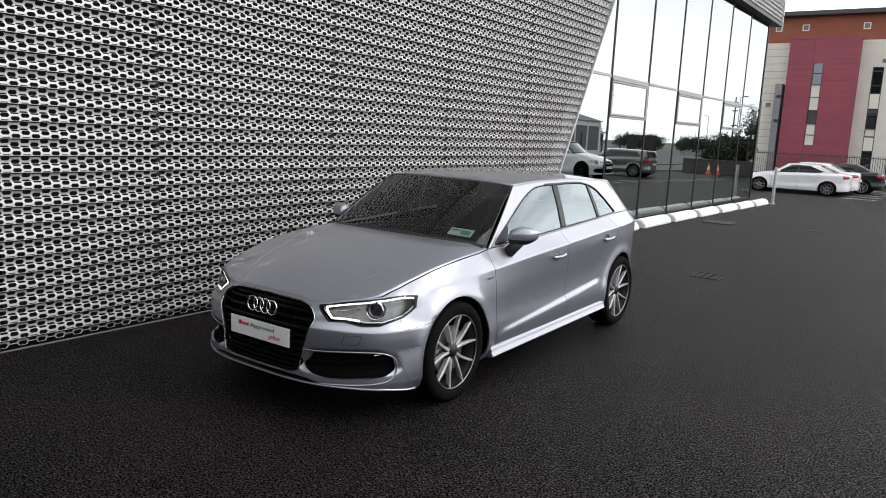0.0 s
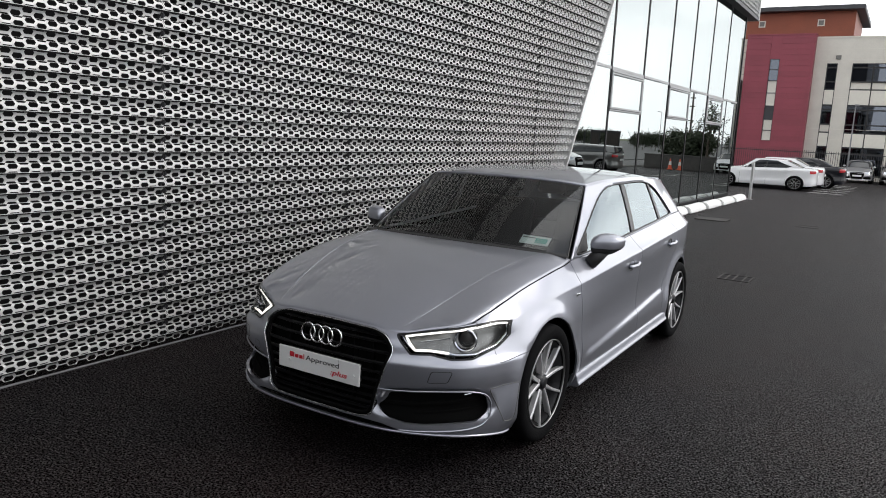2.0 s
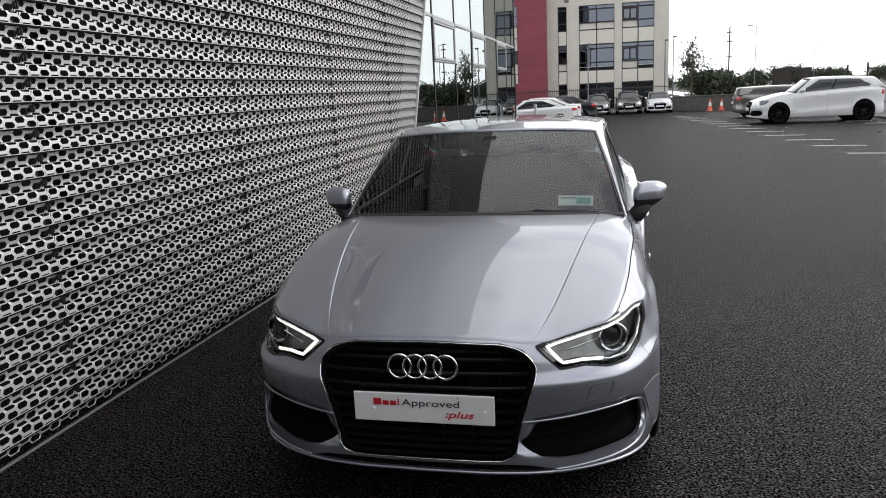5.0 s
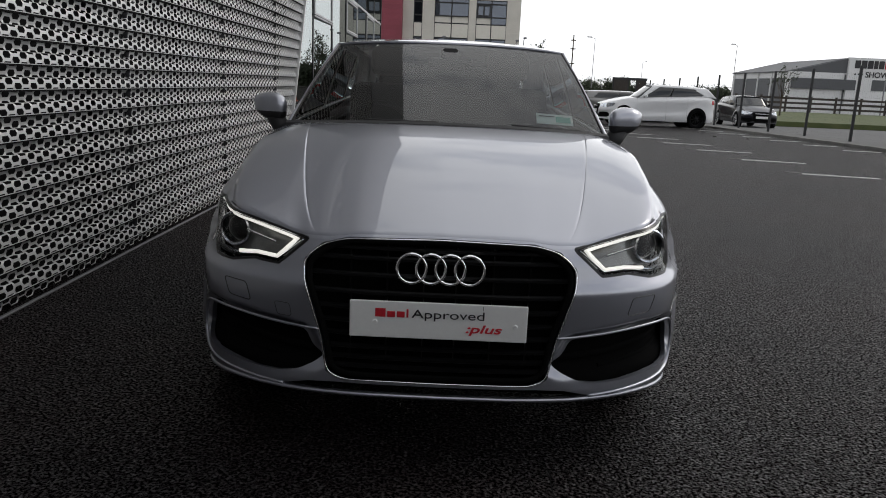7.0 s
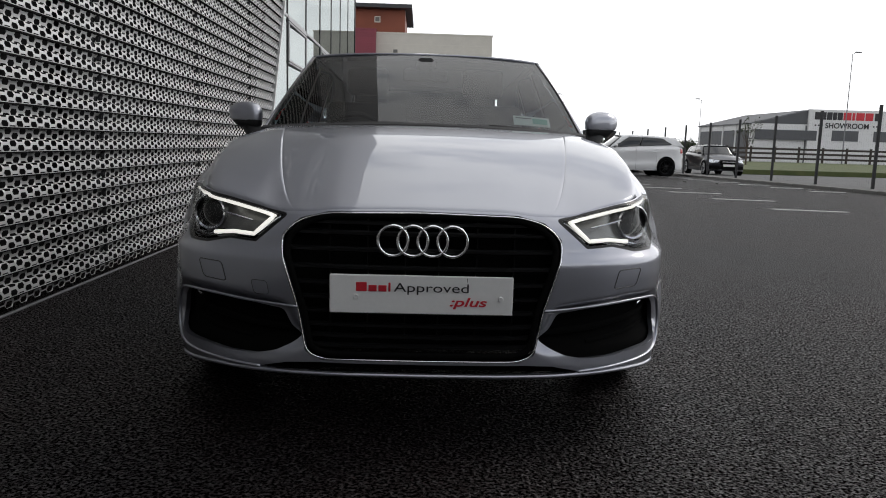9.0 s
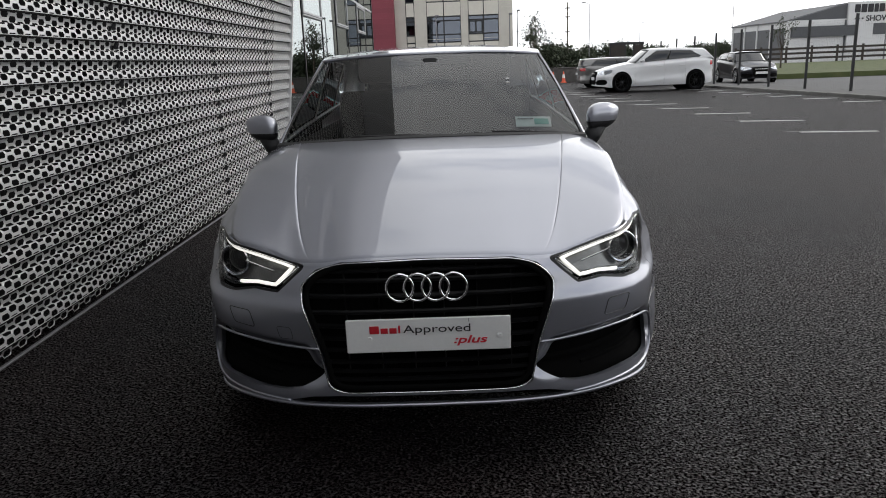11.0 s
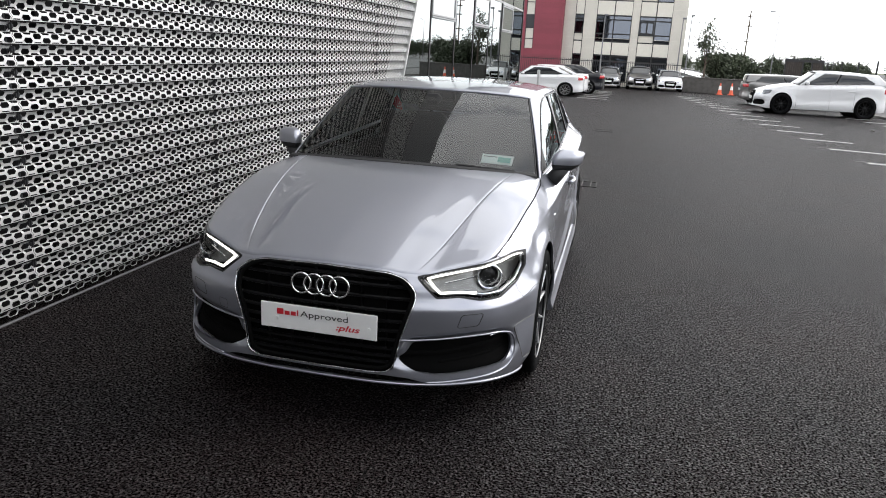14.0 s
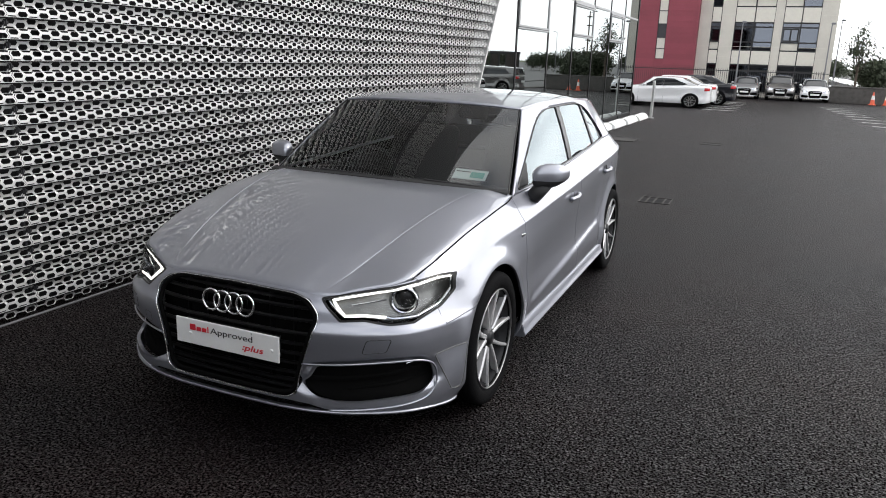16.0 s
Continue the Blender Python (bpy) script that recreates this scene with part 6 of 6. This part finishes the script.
            cup = lathe([(.0004, 0), (.038, 0), (.042, .004), (.046, .004)], 24)
            cup.transform(Matrix.Translation((sgn * .853, y - .035, z + .004)) @ Matrix.Diagonal((sgn, 1.2, .8, 1)))
            part("cup", cup, DARKTRIM, hnd)
        part("flank_badge", box(sgn * .846, sgn * .852, 1.20, 1.225, .735, .752, .002), CHROME, car)
        part("flank_badge", box(sgn * .846, sgn * .852, 1.232, 1.262, .738, .749, .002), CHROME, car)
        bm = prism([(.812, .185), (.874, .190), (.884, .202), (.880, .214), (.873, .222), (.871, .240), (.860, .260), (.83, .260)], "y", 1.262, 3.12)
        for q in bm.verts:
            q.co.z += .03 * (q.co.y - 1.262) / 1.86
            q.co.x *= sgn
        if sgn < 0:
            bmesh.ops.reverse_faces(bm, faces=bm.faces)
        bmesh.ops.bevel(bm, geom=bm.edges[:], offset=.003, segments=2, affect="EDGES")
        part("side_skirt", bm, SILVER, car, angle=40)
        shell("tail_lamp", *((tlv, tlf) if sgn > 0 else mirrored(tlv, tlf, False)), TAIL, car, .01)
    return car


build_hero()

# ---- parked cars ----
def parked_car(name, label, body, m, size=(1, 1, 1), style="hatch", far=False, group=""):
    """A plainer car on the same skin; style sets how the cabin ends."""
    car = thing(name, label, "car", group)
    n = (90, 16, 4) if not far else (60, 10, 3)
    v, f, edge = skin_grid(*n)
    y_, z_ = (lambda q: q[:, 1]), (lambda q: q[:, 2])
    for a in AXLES:
        v, f = clip(v, f, lambda q, a=a: np.hypot(y_(q) - a, z_(q) - WHEEL_Z - .006) - ARCH_R)
    lv, lf = clip(v, f, lambda q: np.where(y_(q) < 1.2, -poly_sdf(LAMP, xz(q), .006), -9))
    v, f = clip(v, f, lambda q: np.where(y_(q) < 1.2, poly_sdf(LAMP, xz(q), .008), 9))
    gv, gf = clip(v, f, lambda q: np.where(y_(q) < .6, -poly_sdf(GRILLE, q[:, [0, 2]], .004), -9))
    v, f = clip(v, f, lambda q: np.where(y_(q) < .6, poly_sdf(GRILLE, q[:, [0, 2]], .008), 9))
    iv, if_ = clip(v, f, lambda q: np.where(y_(q) < .6, -poly_sdf(INTAKE, xz(q), .004), -9))
    v, f = clip(v, f, lambda q: np.where(y_(q) < .6, poly_sdf(INTAKE, xz(q), .008), 9))
    tail = [(.40, .80), (.95, .78), (.95, .93), (.40, .92)]
    tv, tf = clip(v, f, lambda q: np.where(y_(q) > 3.96, -poly_sdf(tail, xz(q)), -9))
    v, f = clip(v, f, lambda q: np.where(y_(q) > 3.96, poly_sdf(tail, xz(q), .005), 9))
    gap = .004
    cuts = [-1, 1.33, 2.37, 3.12, 9]
    names = ("nose_panel", "front_door", "rear_door", "tail_panel")
    for k in range(4):
        pv, pf = clip(v, f, lambda q, k=k: np.minimum(y_(q) - cuts[k] - gap, cuts[k + 1] - gap - y_(q)))
        if k in (0, 3):
            shell(names[k], *mirrored(pv, pf), body, car, .012)
        else:
            shell(names[k], pv, pf, body, car, .012)
            shell(names[k], *mirrored(pv, pf, False), body, car, .012)
    for nm, a, b, mt in (("headlamp", lv, lf, LAMPCHROME), ("air_intake", iv, if_, VOID), ("tail_lamp", tv, tf, TAIL)):
        shell(nm, a, b, mt, car, .01)
        shell(nm, *mirrored(a, b, False), mt, car, .01)
    shell("grille", *mirrored(gv, gf), VOID, car, .01)
    part("grille_bar", box(-.3, .3, -.014, .01, .60, .63, .005), CHROME, car)
    part("plate", box(-.26, .26, -.022, -.012, .41, .51, .003), PLATE, car)

    def patch(nu, nw, fn):
        pv = [fn(-1 + 2 * i / (nu - 1), j / nw) for j in range(nw + 1) for i in range(nu)]
        return np.array(pv), [(j * nu + i, j * nu + i + 1, (j + 1) * nu + i + 1, (j + 1) * nu + i) for j in range(nw) for i in range(nu - 1)]
    top = edge[edge[:, 1] <= 1.37]

    def bonnet(u, w):
        au = abs(u)
        yf = float(np.interp(au * .715, top[top[:, 1] < .47][:, 0], top[top[:, 1] < .47][:, 1]))
        zf = float(np.interp(au * .715, top[top[:, 1] < .47][:, 0], top[top[:, 1] < .47][:, 2]))
        y = yf + (1.235 + .115 * u * u - yf) * w
        k = au ** 5
        zm = zf + (.957 - .034 * u * u - zf) * (1 - (1 - w) ** 1.5)
        return (u * (.715 + .012 * w), y, zm * (1 - k) + (zf if y < .465 else float(Z_SIDE(y))) * k)
    shell("bonnet", *patch(17, 12, bonnet), body, car, .012)
    yb1, yt1, zr = {"hatch": (4.02, 3.80, 1.27), "estate": (4.14, 4.06, 1.30), "saloon": (3.72, 3.12, 1.30), "suv": (4.18, 3.86, 1.285)}[style]

    def screen(u, w):
        return (u * (.700 - .112 * w), 1.215 + .14 * u * u + (.585 - .075 * u * u) * w, .925 - .012 * u * u + (.405 - .006 * u * u) * w)
    shell("windscreen", *patch(11, 6, screen), FAR_GLASS, car, .006)
    rx = curve((1.8, .59), (2.3, .622), (2.8, .628), (yt1, .60))
    rz = curve((1.8, 1.312), (2.3, 1.340), (2.8, 1.336), (yt1, zr))
    shell("roof", *patch(13, 12, lambda u, w: (u * float(rx(1.805 + .06 * u * u + (yt1 - 1.81 - .06 * u * u) * w)), 1.805 + .06 * u * u + (yt1 - 1.81 - .06 * u * u) * w,
          float(rz(1.805 + .06 * u * u + (yt1 - 1.81 - .06 * u * u) * w)) + .042 * (1 - abs(u) ** 2.5))), body, car, .012)
    bx = lambda y: float(PX(np.interp(y, PY(np.linspace(.9, S_END - .9, 300)), np.linspace(.9, S_END - .9, 300)))) - float(OFF_TOP(y))

    def side(p):
        q, w = p[0] / 2.4, p[1] / .42
        yb, yt = 1.362 + (yb1 - 1.362) * q, 1.868 + (yt1 - 1.868) * q
        b, t = Vector((bx(yb), yb, float(Z_SIDE(yb)))), Vector((float(rx(yt)), yt, float(rz(yt))))
        return tuple(b.lerp(t, w) + Vector((.02 * math.sin(math.pi * w), 0, 0)))
    nq, nw = 48, 10
    flat = np.array([(2.4 * i / nq, .42 * j / nw, 0) for j in range(nw + 1) for i in range(nq + 1)])
    base = [(j * (nq + 1) + i, j * (nq + 1) + i + 1, (j + 1) * (nq + 1) + i + 1, (j + 1) * (nq + 1) + i) for j in range(nw) for i in range(nq)]
    dlo = {"saloon": [(.06, .012), (1.82, .012), (2.10, .08), (1.66, .375), (.36, .385)], "suv": [(.08, .02), (1.95, .04), (2.04, .09), (1.80, .35), (.34, .375)]}.get(style, [(.08, .02), (2.1, .02), (1.85, .345), (.32, .36)])
    for a, b in ((-9, .93), (.97, 9)):
        wv, wf = clip(flat, base, lambda q, a=a, b=b: np.minimum(-poly_sdf(dlo, q[:, :2]), np.minimum(q[:, 0] - a, b - q[:, 0])))
        wv = np.array([side(p) for p in wv])
        shell("side_window", wv, wf, FAR_GLASS, car, .006)
        shell("side_window", *mirrored(wv, wf, False), FAR_GLASS, car, .006)
    fv, ff = clip(flat, base, lambda q: poly_sdf(dlo, q[:, :2], .004))
    fv = np.array([side(p) for p in fv])
    shell("window_frame", fv, ff, body, car, .012)
    shell("window_frame", *mirrored(fv, ff, False), body, car, .012)
    zb = float(Z_SIDE(yb1))
    hv, hf = patch(11, 5, lambda u, w: (u * (bx(yb1) + (.585 - bx(yb1)) * w), yb1 + (yt1 - yb1) * w + .04 * (1 - u * u), zb + (zr + .03 - zb) * w))
    shell("rear_window", hv, [tuple(reversed(p)) for p in hf], FAR_GLASS, car, .006)
    shell("boot_lid", *patch(11, 4, lambda u, w: (u * (bx(yb1) * (1 - w) + .62 * w), yb1 + (4.24 - .10 * u * u - yb1) * w, zb + (.985 - zb) * w + .02 * (1 - u * u))), body, car, .012)
    part("rear_plate", box(-.26, .26, 4.285, 4.297, .62, .72), PLATE, car)
    part("underbody", box(-.60, .60, .25, 4.1, .22, .42), VOID, car)
    tyre, rim, lip, sp, hub, disc = wheel_meshes(28)
    face = ALLOY_DARK if style == "suv" else ALLOY
    meshes = [("tyre", finish(tyre, "tyre", True), RUBBER), ("rim_lip", finish(lip, "rim_lip", True), face), ("rim", finish(rim, "rim", True), ALLOY_DARK)]
    meshes += [("spoke", finish(b, "spoke"), face) for b in sp]
    meshes += [("hub_cap", finish(hub, "hub_cap", True), ALLOY_DARK)]
    for a in AXLES:
        for sgn in (1, -1):
            w = new("wheel")
            w.parent = car
            w.matrix_local = pose(sgn * .772, a, WHEEL_Z + .001, 8, 0, 0 if sgn > 0 else 180)
            for n_, me, mt in meshes:
                part(n_, me, mt, w)
            part("wheel_well", lathe([(.0005, -.12), (.36, -.12), (.372, .05)], 24), VOID, w)
    for sgn in (1, -1):
        bm = bmesh.new()
        bmesh.ops.create_uvsphere(bm, u_segments=14, v_segments=9, radius=1, matrix=Matrix.Translation((sgn * .86, 1.60, .995)) @ Matrix.Diagonal((.09, .06, .062, 1)))
        part("door_mirror", bm, body, car, smooth=True)
        for y in (2.2, 3.0):
            part("door_handle", box(sgn * .862, sgn * .882, y - .1, y + .1, .80, .82, .006), body, car)
    car.matrix_world = m @ Matrix.Diagonal((*size, 1))
    return car


def stand(x, y, turn, lift_y=None):
    return pose(x, y, ground_z(y if lift_y is None else lift_y) + .002, 0, 0, turn)


parked_car("saloon_car", "white saloon car parked beyond the glazing", WHITE_CAR, stand(-4.88, 31.7, -90), (1.0, 1.0, .91), "saloon")
parked_car("saloon_car", "white car parked behind the white saloon", WHITE_CAR, stand(-4.80, 33.8, -90), (1.0, 1.0, .96), "saloon", True)
parked_car("saloon_car", "black saloon car in the next bay", BLACK_CAR, stand(-4.35, 36.5, -90), (1.02, 1.06, 1.0), "saloon", True)
parked_car("hatchback_car", "pale silver hatchback parked nose out before the offices", PALE_CAR, stand(.04, 48.6, 0), (.96, 1, .98), "hatch", True)
parked_car("crossover_car", "dark grey crossover parked nose out before the offices", GREY_CAR, stand(2.10, 48.6, 0), (.98, 1, 1.08), "estate", True)
parked_car("hatchback_car", "white hatchback parked nose out before the offices", WHITE_CAR, stand(4.05, 48.6, 0), (.96, 1, .98), "hatch", True)
parked_car("estate_car", "grey estate car seen from its tail", GREY_CAR, stand(11.0, 35.0, 90), (1.02, 1.07, 1.03), "estate")
parked_car("suv_car", "large white sport utility car with dark wheels", WHITE_CAR, stand(5.92, 28.2, -90), (1.10, 1.085, 1.19), "suv")
parked_car("hatchback_car", "black hatchback waiting at the entrance", BLACK_CAR, stand(13.98, 31.4, -2), (1.02, .97, 1.02), "hatch")
